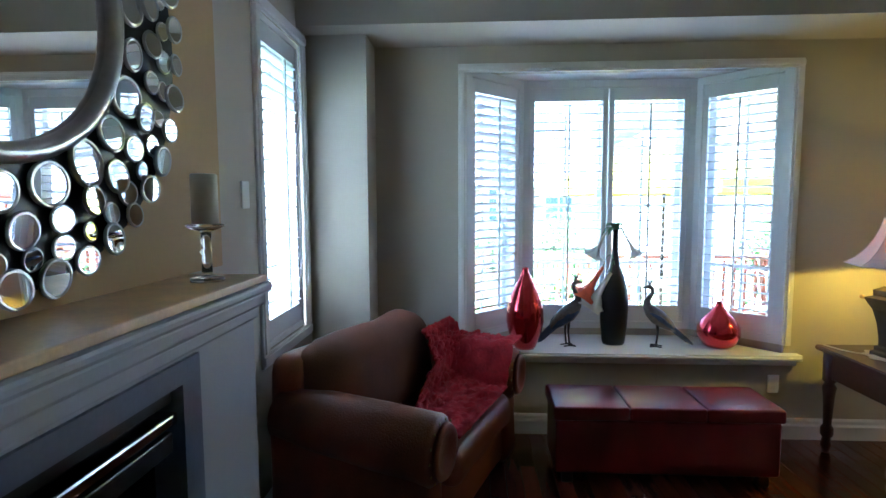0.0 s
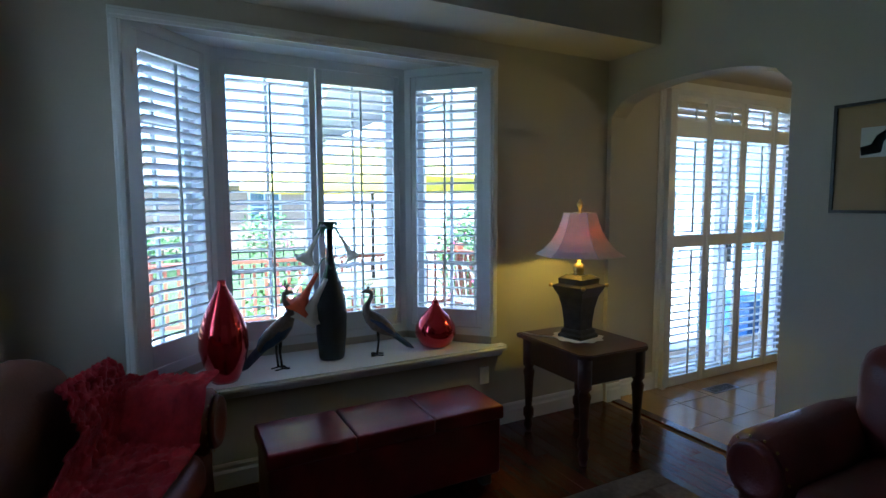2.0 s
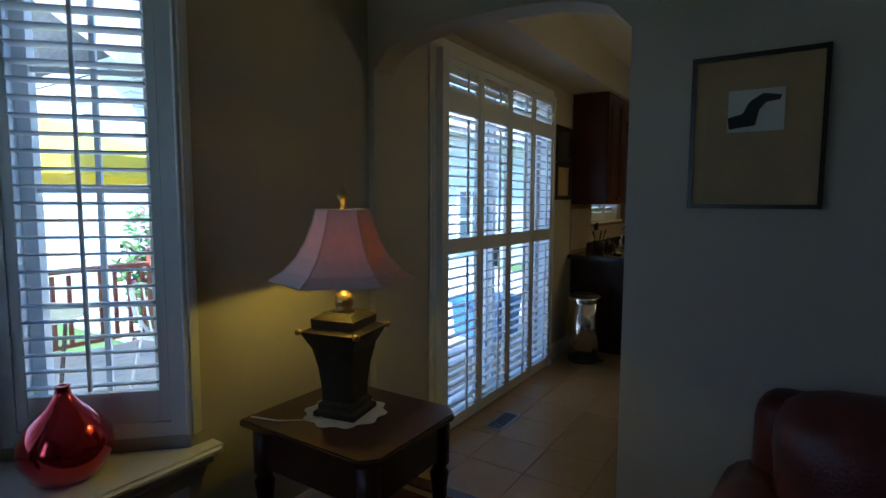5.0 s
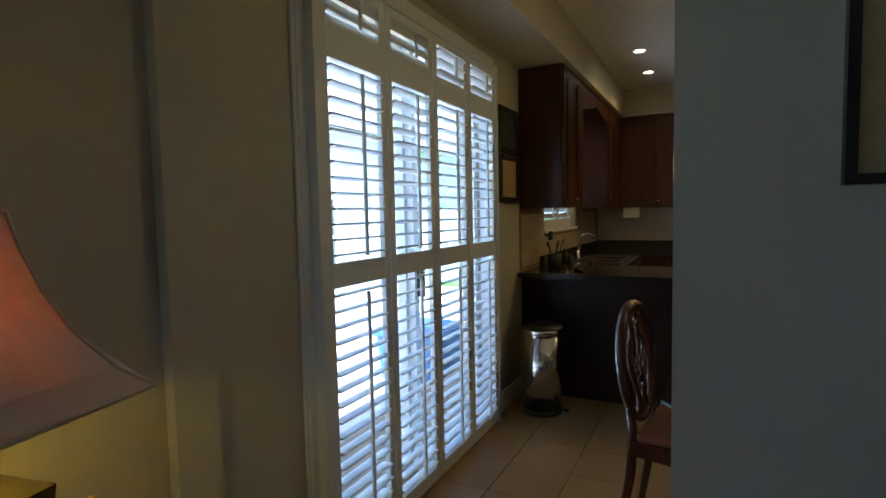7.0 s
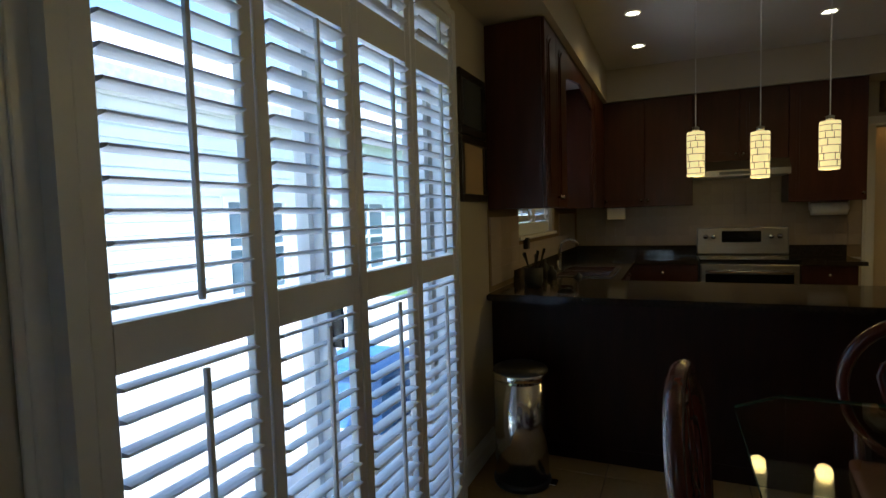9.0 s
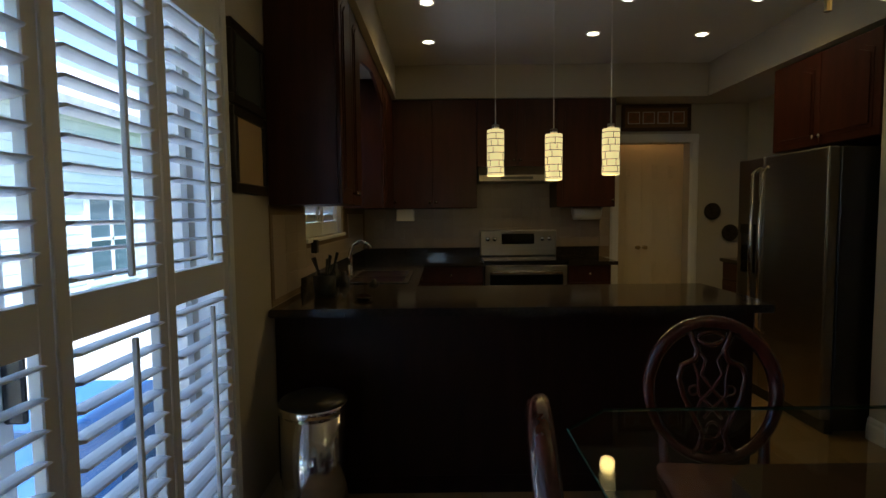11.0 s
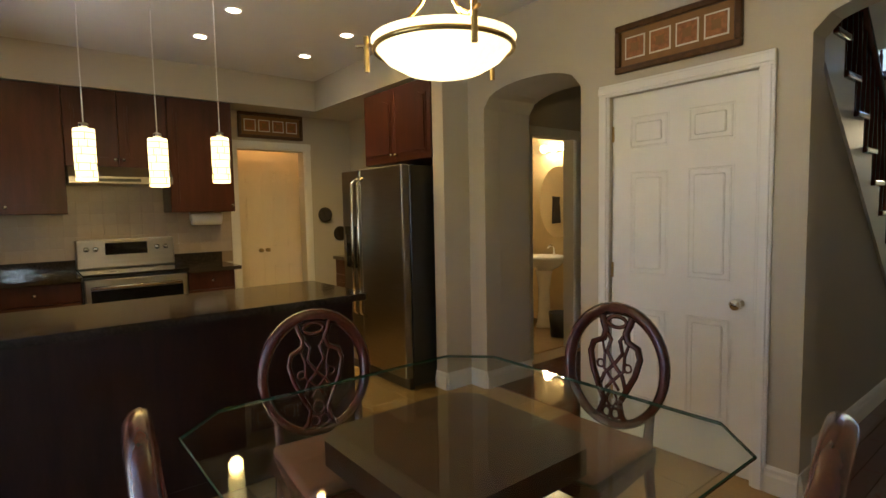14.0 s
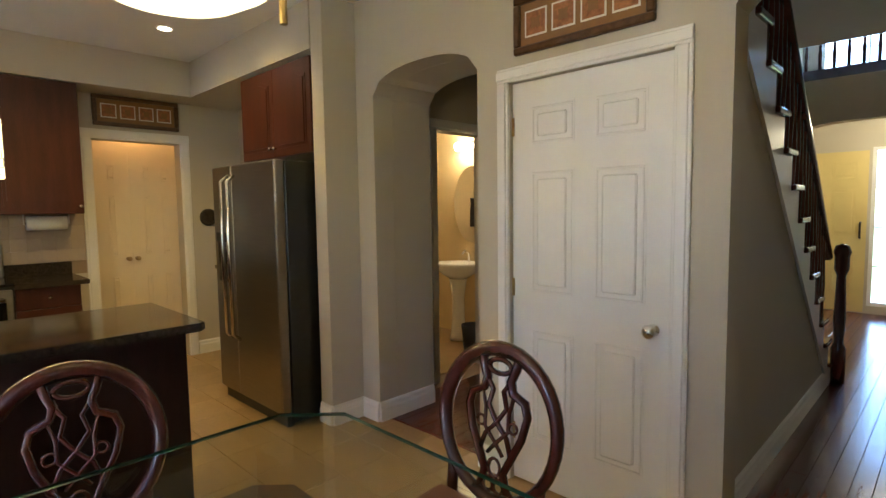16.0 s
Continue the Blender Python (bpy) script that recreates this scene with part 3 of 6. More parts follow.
# ---- living room ----
def sofa(name, label, m, width, leather, seats, ah=0.53):
    """A rolled-arm leather sofa; back along y 0.9, front at y 0, from x 0 to width."""
    root = thing(name, label, "sofa", m)
    arm = 0.24
    part("base", roundbox(0.05, width - 0.05, 0.06, 0.88, 0.06, 0.34, 0.04, 0.006), leather, root, "", None, True)
    for x0 in (0.0, width - arm):
        am = roundbox(x0 + 0.02, x0 + arm - 0.02, 0.03, 0.86, 0.05, ah + 0.03, 0.05, 0.008, x0)
        part("armrest", am, leather, root, "", None, True)
        cx = x0 + arm / 2
        roll = tube([(cx, -0.01, ah), (cx, 0.02, ah), (cx, 0.3, ah + 0.01), (cx, 0.6, ah + 0.02), (cx, 0.84, ah + 0.02)], [0.10, 0.135, 0.135, 0.13, 0.11], 18)
        part("arm_roll", roll, leather, root, "", None, True)
        part("arm_scroll", lathe([(0.0, 0.0), (0.055, 0.004), (0.075, 0.018), (0.1, 0.02), (0.11, 0.0)], 20), leather, root, "", pose(cx, -0.012, ah, 90), True)
        for k in range(14):
            a = 2 * math.pi * k / 14
            part("stud", lathe([(0.006, 0), (0.004, 0.003), (0.0, 0.004)], 8), M["brass"], root, "", pose(cx + 0.118 * math.cos(a), -0.008, ah + 0.118 * math.sin(a), 90))
    inner = width - 2 * arm
    for k in range(seats):
        a = arm + inner * k / seats
        b = arm + inner * (k + 1) / seats
        part("seat_cushion", roundbox(a + 0.006, b - 0.006, -0.02, 0.66, 0.30, 0.47, 0.06, 0.012, k + 2), leather, root, "", None, True)
        part("back_cushion", roundbox(a - (0.1 if k == 0 else 0), b + (0.1 if k == seats - 1 else 0), 0.42, 0.78, 0.42, 0.92, 0.16, 0.024, k + 5), leather if leather is not M["leather"] else M["suede"], root, "", pose(0, 0.02, 0.0, -6), True)
    part("backrest", roundbox(0.1, width - 0.1, 0.74, 0.94, 0.1, 0.80, 0.08, 0.01, 4), leather, root, "", None, True)
    for x in (0.08, width - 0.14):
        for y in (0.08, 0.8):
            part("foot", box(x, x + 0.06, y, y + 0.06, 0, 0.07, 0.006, 1), M["chairwood"], root)
    return root


SOFA = pose(0.10, 2.06, 0, 0, 0, 69) @ Matrix.Diagonal((1, 0.90, 1.03, 1))
love = sofa("armchair", "wide cognac leather armchair with rolled arms and brown back cushion", SOFA, 1.25, M["leather"], 1)
arms = sofa("sofa", "burgundy leather sofa with rolled studded arms", pose(2.25, 1.98, 0, 0, 0, -90) @ Matrix.Diagonal((1, 0.95, 1.07, 1)), 1.9, M["leather_dark"], 2, 0.45)

# ruffled red throw over the far part of the seat and back
def throw_mesh():
    bm = bmesh.new()
    nu, nv = 70, 60
    path = [(-0.02, 0.475), (-0.2, 0.49), (-0.35, 0.50), (-0.40, 0.58), (-0.43, 0.65), (-0.46, 0.71), (-0.51, 0.76)]
    grid = []
    for i in range(nu):
        s = i / (nu - 1) * (len(path) - 1)
        k = min(int(s), len(path) - 2)
        f = s - k
        x = path[k][0] * (1 - f) + path[k + 1][0] * f
        z = path[k][1] * (1 - f) + path[k + 1][1] * f
        row = []
        for j in range(nv):
            u = j / (nv - 1)
            edge = 0.10 * noise.noise(Vector((i * 0.09, 0, 3)))
            w = i / (nu - 1)
            a0 = 0.30 + edge * (1 - w) + 0.10 * w + 0.50 * min(1.0, max(0.0, (w - 0.22) / 0.33))
            y = a0 + (1.31 - a0) * u
            q = Vector((x * 24, y * 24, z * 24))
            ruf = 0.022 * abs(noise.noise(q)) + 0.015 * abs(noise.noise(q * 2.3)) + 0.012
            lift = 0.0
            if y > 1.02:
                lift = min(1.0, (y - 1.02) * 9.0) * max(0.0, 0.675 - z)
            row.append(bm.verts.new((y, -x - ruf * 1.3, z + ruf * 1.6 + lift)))
        grid.append(row)
    for i in range(nu - 1):
        for j in range(nv - 1):
            bm.faces.new((grid[i][j], grid[i + 1][j], grid[i + 1][j + 1], grid[i][j + 1]))
    return bm


th = part("throw_blanket", throw_mesh(), M["throw"], None, "", None, True)
th.matrix_basis = SOFA @ Matrix.Diagonal((0.92, 1, 1, 1))
md = th.modifiers.new("thick", "SOLIDIFY")
md.thickness = 0.008
tagged(th, "ruffled red throw draped over the armchair", "blanket")

# storage bench
bench = thing("storage_bench", "dark red leather storage bench with a padded lid", "bench", pose(0.70, 2.93, 0) @ Matrix.Diagonal((0.985, 0.82, 1.075, 1)))
part("body", roundbox(0.0, 1.17, 0.02, 0.42, 0.06, 0.33, 0.015), M["red_leather"], bench, "", None, True)
for k in range(3):
    part("lid_pad", roundbox(-0.012 + k * 0.398, -0.012 + (k + 1) * 0.398 - 0.002, 0.0, 0.44, 0.332, 0.40, 0.014, 0.003, k), M["red_leather"], bench, "", None, True)
for x in (0.04, 1.07):
    for y in (0.05, 0.33):
        part("foot", box(x, x + 0.06, y, y + 0.06, 0, 0.062, 0.004, 1), M["black"], bench)

# end table
TX0, TX1, TY0, TY1, TZ = 2.31, 2.84, 2.835, 3.46, 0.64
et = thing("end_table", "dark mahogany end table with four turned legs", "table")
bm = prism([(TX0, TY0 + 0.05), (TX0 + 0.05, TY0), (TX1 - 0.05, TY0), (TX1, TY0 + 0.05), (TX1, TY1), (TX0, TY1)], 0.028, "z", TZ - 0.028)
bmesh.ops.bevel(bm, geom=list(bm.edges), offset=0.006, segments=2, affect="EDGES")
part("tabletop", bm, M["tablewood"], et)
part("apron", box(TX0 + 0.045, TX1 - 0.045, TY0 + 0.045, TY1 - 0.045, TZ - 0.185, TZ - 0.029, 0.004, 1), M["tablewood"], et)
for x in (TX0 + 0.06, TX1 - 0.06):
    for y in (TY0 + 0.06, TY1 - 0.06):
        part("leg", lathe([(0.018, 0), (0.030, 0.05), (0.022, 0.09), (0.034, 0.11), (0.034, 0.15), (0.022, 0.17), (0.030, 0.34), (0.037, 0.40), (0.024, 0.425), (0.038, 0.44), (0.039, TZ - 0.03)], 14), M["tablewood"], et, "", pose(x, y, 0), True)

# doily and lamp
LX, LY = 2.575, 3.185
n = 48
dl = lathe([(0.0, 0.0), (0.115, 0.0), (0.15, 0.0015), (0.15, 0.003), (0.0, 0.003)], n)
for v in dl.verts:
    a = math.atan2(v.co.y, v.co.x)
    if v.co.xy.length > 0.13:
        v.co.xy *= 1 + 0.07 * math.sin(a * 10)
tagged(part("doily", dl, M["lace"], None, "", pose(LX, LY, TZ + 0.001)), "white lace doily under the lamp", "doily")
tagged(part("lamp_cord", tube([(LX - 0.08, LY + 0.02, TZ + 0.006), (LX - 0.14, LY + 0.06, TZ + 0.004), (LX - 0.2, LY + 0.14, TZ + 0.004), (LX - 0.23, LY + 0.25, TZ + 0.004)], 0.003, 6), M["lace"], None, "", None, True), "thin white lamp cord lying on the end table", "cord")
tl = thing("table_lamp", "lit bronze urn table lamp with a pleated bell shade", "lamp", pose(LX, LY, TZ + 0.004, 0, 0, 12) @ Matrix.Diagonal((1, 1, 0.905, 1)))


def square_lathe(profile, bm=None):
    bm = bm or bmesh.new()
    rings = [[bm.verts.new((sx * r, sy * r, z)) for sx, sy in ((1, 1), (-1, 1), (-1, -1), (1, -1))] for r, z in profile]
    for a, b in zip(rings, rings[1:]):
        for k in range(4):
            bm.faces.new((a[k], a[(k + 1) % 4], b[(k + 1) % 4], b[k]))
    bm.faces.new(rings[0])
    bm.faces.new(rings[-1])
    return bm


part("base", square_lathe([(0.085, 0), (0.085, 0.02), (0.072, 0.03), (0.072, 0.05), (0.062, 0.06)]), M["iron"], tl)
part("urn", square_lathe([(0.06, 0.06), (0.062, 0.12), (0.07, 0.2), (0.085, 0.28), (0.105, 0.325), (0.11, 0.34)]), M["iron"], tl)
part("collar", square_lathe([(0.115, 0.34), (0.118, 0.352), (0.085, 0.365), (0.088, 0.40), (0.06, 0.42), (0.055, 0.425)]), M["iron"], tl)
for sx, sy in ((1, 1), (-1, 1), (-1, -1), (1, -1)):
    part("corner_ball", lathe([(0.0, -0.014), (0.012, -0.009), (0.014, 0), (0.012, 0.009), (0, 0.014)], 10), M["brass"], tl, "", pose(sx * 0.118, sy * 0.118, 0.352), True)
part("neck", lathe([(0.045, 0.425), (0.028, 0.435), (0.034, 0.45), (0.034, 0.49), (0.02, 0.5), (0.012, 0.505), (0.012, 0.56)], 18), M["brass"], tl, "", None, True)
part("harp", tube([(0, 0.0, 0.55), (0.05, 0, 0.6), (0.055, 0, 0.7), (0.03, 0, 0.80), (0, 0, 0.825), (-0.03, 0, 0.80), (-0.055, 0, 0.7), (-0.05, 0, 0.6), (0, 0, 0.55)], 0.003, 6), M["brass"], tl)
part("finial", lathe([(0.006, 0.825), (0.012, 0.835), (0.008, 0.85), (0.012, 0.87), (0.022, 0.89), (0.018, 0.9), (0.004, 0.93), (0, 0.935)], 14), M["brass"], tl, "", None, True)
# shade: six curved panels with piping
prof = [(0.265, 0.555), (0.215, 0.59), (0.17, 0.645), (0.135, 0.71), (0.11, 0.78), (0.097, 0.835)]
sh = bmesh.new()
rings = [[sh.verts.new((r * math.cos(math.pi / 3 * k), r * math.sin(math.pi / 3 * k), z)) for k in range(6)] for r, z in prof]
for a, b in zip(rings, rings[1:]):
    for k in range(6):
        sh.faces.new((a[k], a[(k + 1) % 6], b[(k + 1) % 6], b[k]))
shade = part("shade", sh, M["shade"], tl, "pinkish white cloth shade glowing orange inside")
sm = shade.modifiers.new("thick", "SOLIDIFY")
sm.thickness = 0.002
for k in range(6):
    part("piping", tube([(r * math.cos(math.pi / 3 * k), r * math.sin(math.pi / 3 * k), z) for r, z in prof], 0.003, 6), M["shade_trim"], shade)
for r, z in (prof[0], prof[-1]):
    part("piping", tube([(r * math.cos(math.pi / 3 * k), r * math.sin(math.pi / 3 * k), z) for k in range(6)], 0.004, 6, None, True), M["shade_trim"], shade)
lamp("lamp_light", (LX, LY, TZ + 0.60), 9.0, (1.0, 0.62, 0.05), 0.025)

# vases
def vase(name, label, x, y, prof, material, squash=1.0):
    return tagged(part(name, lathe(prof, 32, squash), material, None, "", pose(x, y, 0.551), True), label, "vase")


vase("tall_vase", "tall teardrop vase of mirrored red glass", 0.60, 3.63, [(0.0, 0), (0.065, 0.0), (0.075, 0.02), (0.105, 0.10), (0.122, 0.18), (0.118, 0.26), (0.095, 0.34), (0.06, 0.42), (0.03, 0.48), (0.02, 0.51), (0.022, 0.525), (0.014, 0.525), (0.0, 0.47)], M["red_gloss"])
vase("bud_vase", "squat teardrop vase of mirrored red glass", 1.86, 3.71, [(0.0, 0), (0.07, 0.0), (0.10, 0.02), (0.132, 0.085), (0.128, 0.135), (0.095, 0.19), (0.05, 0.235), (0.025, 0.27), (0.019, 0.295), (0.022, 0.30), (0.012, 0.30), (0.0, 0.26)], M["red_gloss"])
vase("bottle_vase", "dark bottle vase holding trumpet lilies", 1.20, 3.76, [(0.0, 0), (0.068, 0.0), (0.075, 0.02), (0.088, 0.14), (0.092, 0.27), (0.085, 0.36), (0.06, 0.45), (0.032, 0.53), (0.019, 0.62), (0.018, 0.745), (0.022, 0.76), (0.013, 0.765), (0.0, 0.70)], M["black_vase"], 0.8)


def trumpet(name, label, start, end, material, size):
    """A hanging trumpet flower on an arching stem."""
    root = thing(name, label, "flower", pose(*start))
    e = Vector(end) - Vector(start)
    mid = Vector((e.x * 0.45, e.y * 0.45, max(e.z, 0) + 0.07))
    pts = [Vector((0, 0, 0)).lerp(mid, t).lerp(mid.lerp(e, t), t) for t in (0, 0.2, 0.4, 0.6, 0.8, 1.0)]
    part("stem", tube(pts, 0.003, 6), M["leaf"], root)
    bm = bmesh.new()
    nn = 15
    rr = []
    for r, z in ((0.006, 0.0), (0.009, -0.05), (0.014, -0.09), (0.03, -0.125), (0.052, -0.135)):
        rr.append([bm.verts.new((size * r * (1 + 0.25 * math.cos(5 * 2 * math.pi * k / nn) * (r > 0.02)) * math.cos(2 * math.pi * k / nn), size * r * (1 + 0.25 * math.cos(5 * 2 * math.pi * k / nn) * (r > 0.02)) * math.sin(2 * math.pi * k / nn), size * z)) for k in range(nn)])
    for a, b in zip(rr, rr[1:]):
        for k in range(nn):
            bm.faces.new((a[k], a[(k + 1) % nn], b[(k + 1) % nn], b[k]))
    part("bloom", bm, material, root, "", pose(*e, 18 * (1 if e.x < 0 else -1), 25 if e.x < 0 else -25, 0), True)


TOP = (1.20, 3.76, 1.30)
trumpet("trumpet_lily", "white trumpet flower hanging from the dark vase", TOP, (1.125, 3.72, 1.285), M["lily_white"], 1.25)
trumpet("trumpet_lily", "white trumpet flower hanging from the dark vase", TOP, (1.25, 3.71, 1.275), M["lily_white"], 1.1)
trumpet("trumpet_lily", "white trumpet flower hanging low beside the dark vase", (1.18, 3.69, 1.09), (1.15, 3.665, 1.04), M["lily_white"], 1.9)
trumpet("trumpet_lily", "orange trumpet flower hanging low beside the dark vase", (1.17, 3.69, 1.13), (1.10, 3.67, 1.075), M["lily_red"], 1.7)
for k in range(12):
    a = k * 0.9 + 0.3
    lf = bmesh.new()
    vs = []
    for t in (0, 0.25, 0.5, 0.75, 1.0):
        w = 0.020 * math.sin(math.pi * min(1, t * 0.9 + 0.08))
        r, z = (0.06 + 0.03 * (k % 3)) * t, (0.13 + 0.06 * (k % 2)) * t - 0.16 * t * t
        c = Vector((r * math.cos(a), r * math.sin(a), z))
        s = Vector((-math.sin(a), math.cos(a), 0)) * w
        vs.append((lf.verts.new(c - s), lf.verts.new(c + Vector((0, 0, -0.004))), lf.verts.new(c + s)))
    for p, q in zip(vs, vs[1:]):
        lf.faces.new((p[0], p[1], q[1], q[0]))
        lf.faces.new((p[1], p[2], q[2], q[1]))
    tagged(part("lily_leaf", lf, M["leaf"], None, "", pose(TOP[0], TOP[1], TOP[2] + 0.005), True), "green leaf at the mouth of the dark vase", "leaf", "lily leaves")


def peacock(x, y, turn, label, size=1.0):
    """A slim bronze peacock: upright body, S-curved neck, drooping tail, long legs."""
    root = thing("bird_figurine", label, "figurine", pose(x, y, 0.551, 0, 0, turn) @ Matrix.Scale(size, 4), "bronze birds")
    bm = tube([(-0.13, 0, 0.115), (-0.10, 0, 0.14), (-0.06, 0, 0.168), (-0.015, 0, 0.20), (0.025, 0, 0.235), (0.05, 0, 0.27), (0.052, 0, 0.305), (0.035, 0, 0.335), (0.02, 0, 0.362), (0.022, 0, 0.388), (0.04, 0, 0.40), (0.058, 0, 0.398), (0.088, 0, 0.388)],
              [0.010, 0.030, 0.046, 0.053, 0.045, 0.030, 0.020, 0.015, 0.012, 0.013, 0.016, 0.010, 0.002], 16)
    part("body", bm, M["bird"], root, "", None, True)
    part("tail", tube([(-0.08, 0, 0.15), (-0.14, 0, 0.105), (-0.20, 0, 0.055), (-0.235, 0, 0.035)], [0.026, 0.024, 0.020, 0.005], 12, None, False, 0.5), M["bird_blue"], root, "", None, True)
    for s in (-1, 1):
        part("wing", tube([(0.03, s * 0.036, 0.225), (-0.03, s * 0.046, 0.195), (-0.09, s * 0.036, 0.15), (-0.13, s * 0.02, 0.115)], [0.016, 0.030, 0.022, 0.004], 10, None, False, 0.4), M["bird_blue"], root, "", None, True)
        part("leg", tube([(-0.015, s * 0.018, 0.17), (-0.02, s * 0.02, 0.09), (-0.01, s * 0.022, 0.004)], [0.012, 0.006, 0.006], 8), M["black"], root)
        for t in (-0.5, 0.0, 0.5, 3.1):
            part("toe", tube([(-0.01, s * 0.022, 0.005), (-0.01 + 0.038 * math.cos(t), s * 0.022 + 0.038 * math.sin(t), 0.003)], 0.004, 6), M["black"], root)
    for k in range(5):
        part("crest", tube([(0.04, 0, 0.41), (0.035 + 0.012 * (k - 2), 0, 0.45)], [0.0016, 0.003], 5), M["black"], root)


peacock(0.90, 3.70, 18, "bronze peacock figurine with a blue tail", 1.06)
peacock(1.45, 3.70, 160, "bronze peacock figurine with a dark tail", 0.98)

# picture on the dividing wall
pc = thing("framed_print", "thin black frame with a small ink print on a tan mount", "picture", pose(XP - 0.012, 1.93, 1.66) @ Matrix.Diagonal((1, 0.93, 0.95, 1)))
bm = bmesh.new()
for q in ((-0.205, -0.19, -0.262, 0.262), (0.19, 0.205, -0.262, 0.262), (-0.19, 0.19, 0.247, 0.262), (-0.19, 0.19, -0.262, -0.247)):
    box(-0.012, 0.012, *q, bm=bm)
part("frame", bm, M["frame_dark"], pc)
part("mount", box(-0.002, 0.01, -0.19, 0.19, -0.247, 0.247), M["mat_tan"], pc)
part("print", box(-0.004, -0.0021, -0.085, 0.085, 0.0, 0.14), M["paper"], pc)
blot = prism([(0.08, 0.01), (0.085, 0.05), (0.04, 0.06), (0.02, 0.10), (-0.02, 0.125), (-0.075, 0.115), (-0.07, 0.10), (-0.03, 0.095), (-0.01, 0.07), (0.0, 0.02)], 0.0012, "x", -0.0055)
part("ink_shape", blot, M["ink"], pc)
gl = part("glass", box(-0.0085, -0.0065, -0.19, 0.19, -0.247, 0.247), M["pane"], pc)
gl.visible_shadow = False

# fireplace and what stands on it
ROOM = Vector((0.35, 0.18, 0.11))
fp = thing("fireplace", "grey painted fireplace with a stone mantel top and dark insert", "fireplace", None, "", "structure")
FY0, FY1 = -0.6, 1.66
for q in ((FY0, 0.05, -0.11), (1.31, FY1, -0.11), (0.05, 1.31, 1.01)):
    part("surround", box(-1.048, -0.78, q[0], q[1], q[2], 1.02), M["mantel"], fp)
part("mantel_moulding", box(-1.047, -0.765, FY0 - 0.01, FY1 + 0.015, 1.02, 1.06, 0.008), M["mantel"], fp)
part("mantel_moulding", box(-1.046, -0.745, FY0 - 0.02, FY1 + 0.025, 1.06, 1.105, 0.01), M["mantel"], fp)
part("mantel_edge", box(-1.046, -0.725, FY0 - 0.03, FY1 + 0.035, 1.105, 1.135, 0.01), M["mantel"], fp)
part("mantel_top", box(-1.046, -0.74, FY0 - 0.02, FY1 + 0.02, 1.135, 1.158, 0.004), M["stone"], fp)
bm = box(-0.9, -0.77, 0.05, 0.13, -0.11, 1.01)
box(-0.9, -0.77, 1.23, 1.31, -0.11, 1.01, bm=bm)
box(-0.9, -0.77, 0.13, 1.23, 0.955, 1.01, bm=bm)
part("insert_trim", bm, M["fire_trim"], fp)
part("insert_rail", box(-0.86, -0.785, 0.13, 1.23, 0.86, 0.89, 0.006), M["steel_h"], fp)
part("vent_slat", box(-0.86, -0.8, 0.13, 1.23, 0.91, 0.945, 0.004), M["black"], fp)
part("vent_slat", box(-0.86, -0.8, 0.13, 1.23, 0.79, 0.84, 0.004), M["black"], fp)
part("fire_glass", box(-0.9, -0.85, 0.13, 1.23, -0.11, 0.90), M["blackglass"], fp)
structure("wall_chimney", box(-1.049, -0.985, FY0, 1.89, 1.16, H - 0.115), mat("chimney_paint", (0.46, 0.32, 0.16), 0.75, var=0.06), "tan painted chimney breast above the mantel", "wall")

mr = thing("round_mirror", "round mirror ringed with many small round mirrors", "mirror", pose(-0.984, 0.99, 1.825, 0, 90, 0))
part("mirror_glass", lathe([(0.335, 0), (0.335, 0.012)], 48), M["mirror"], mr)
part("inner_rim", tube([(0.348 * math.cos(2 * math.pi * k / 48), 0.348 * math.sin(2 * math.pi * k / 48), 0.02) for k in range(48)], 0.022, 10, None, True), M["mirror_rim"], mr, "brushed silver rim", None, True)
part("backing", lathe([(0.625, 0.0), (0.625, 0.006)], 48), M["black"], mr)
disc = {}
for ring, (rad, cnt, size) in enumerate(((0.42, 22, 0.050), (0.497, 30, 0.037), (0.558, 41, 0.028), (0.609, 38, 0.038))):
    for k in range(cnt):
        a = 2 * math.pi * (k + 0.37 * ring) / cnt
        s = size * (0.82 + 0.36 * ((k * 7 + ring * 3) % 5) / 5)
        key = (ring, (k * 7 + ring * 3) % 5)
        if key not in disc:
            disc[key] = (mesh_of(lathe([(s * 0.86, 0.0), (s * 0.86, 0.016)], 18), "small_mirror", M["mirror"]),
                         mesh_of(tube([(s * 0.93 * math.cos(2 * math.pi * j / 18), s * 0.93 * math.sin(2 * math.pi * j / 18), 0.013) for j in range(18)], s * 0.13, 6, None, True), "small_rim", M["mirror_rim"]))
        sm_ = part("small_mirror", disc[key][0], None, mr, "", pose(rad * math.cos(a), rad * math.sin(a), 0.006 + 0.006 * (ring % 2), 5 * math.sin(k * 2.1), 5 * math.cos(k * 1.3), 0))
        part("small_rim", disc[key][1], None, sm_)

cd = thing("candle_holder", "clear glass candle holder with a cream pillar candle", "candle", pose(-0.85, 1.52, 1.159) @ Matrix.Diagonal((0.95, 0.95, 0.84, 1)))
part("glass_stem", lathe([(0.05, 0), (0.05, 0.012), (0.016, 0.02), (0.014, 0.09), (0.02, 0.10), (0.014, 0.11), (0.016, 0.17), (0.055, 0.185), (0.055, 0.195)], 24), M["clear"], cd, "", None, True)
part("candle", lathe([(0.038, 0.196), (0.038, 0.36), (0.034, 0.364), (0.0, 0.36)], 24), M["candle"], cd, "", None, True)
tagged(part("switch_plate", box(-1.049, -1.04, 2.2, 2.27, 1.36, 1.475, 0.003), M["white"]), "white wall switch plate beside the window", "switch")
ROOM = Vector((0, 0, 0))
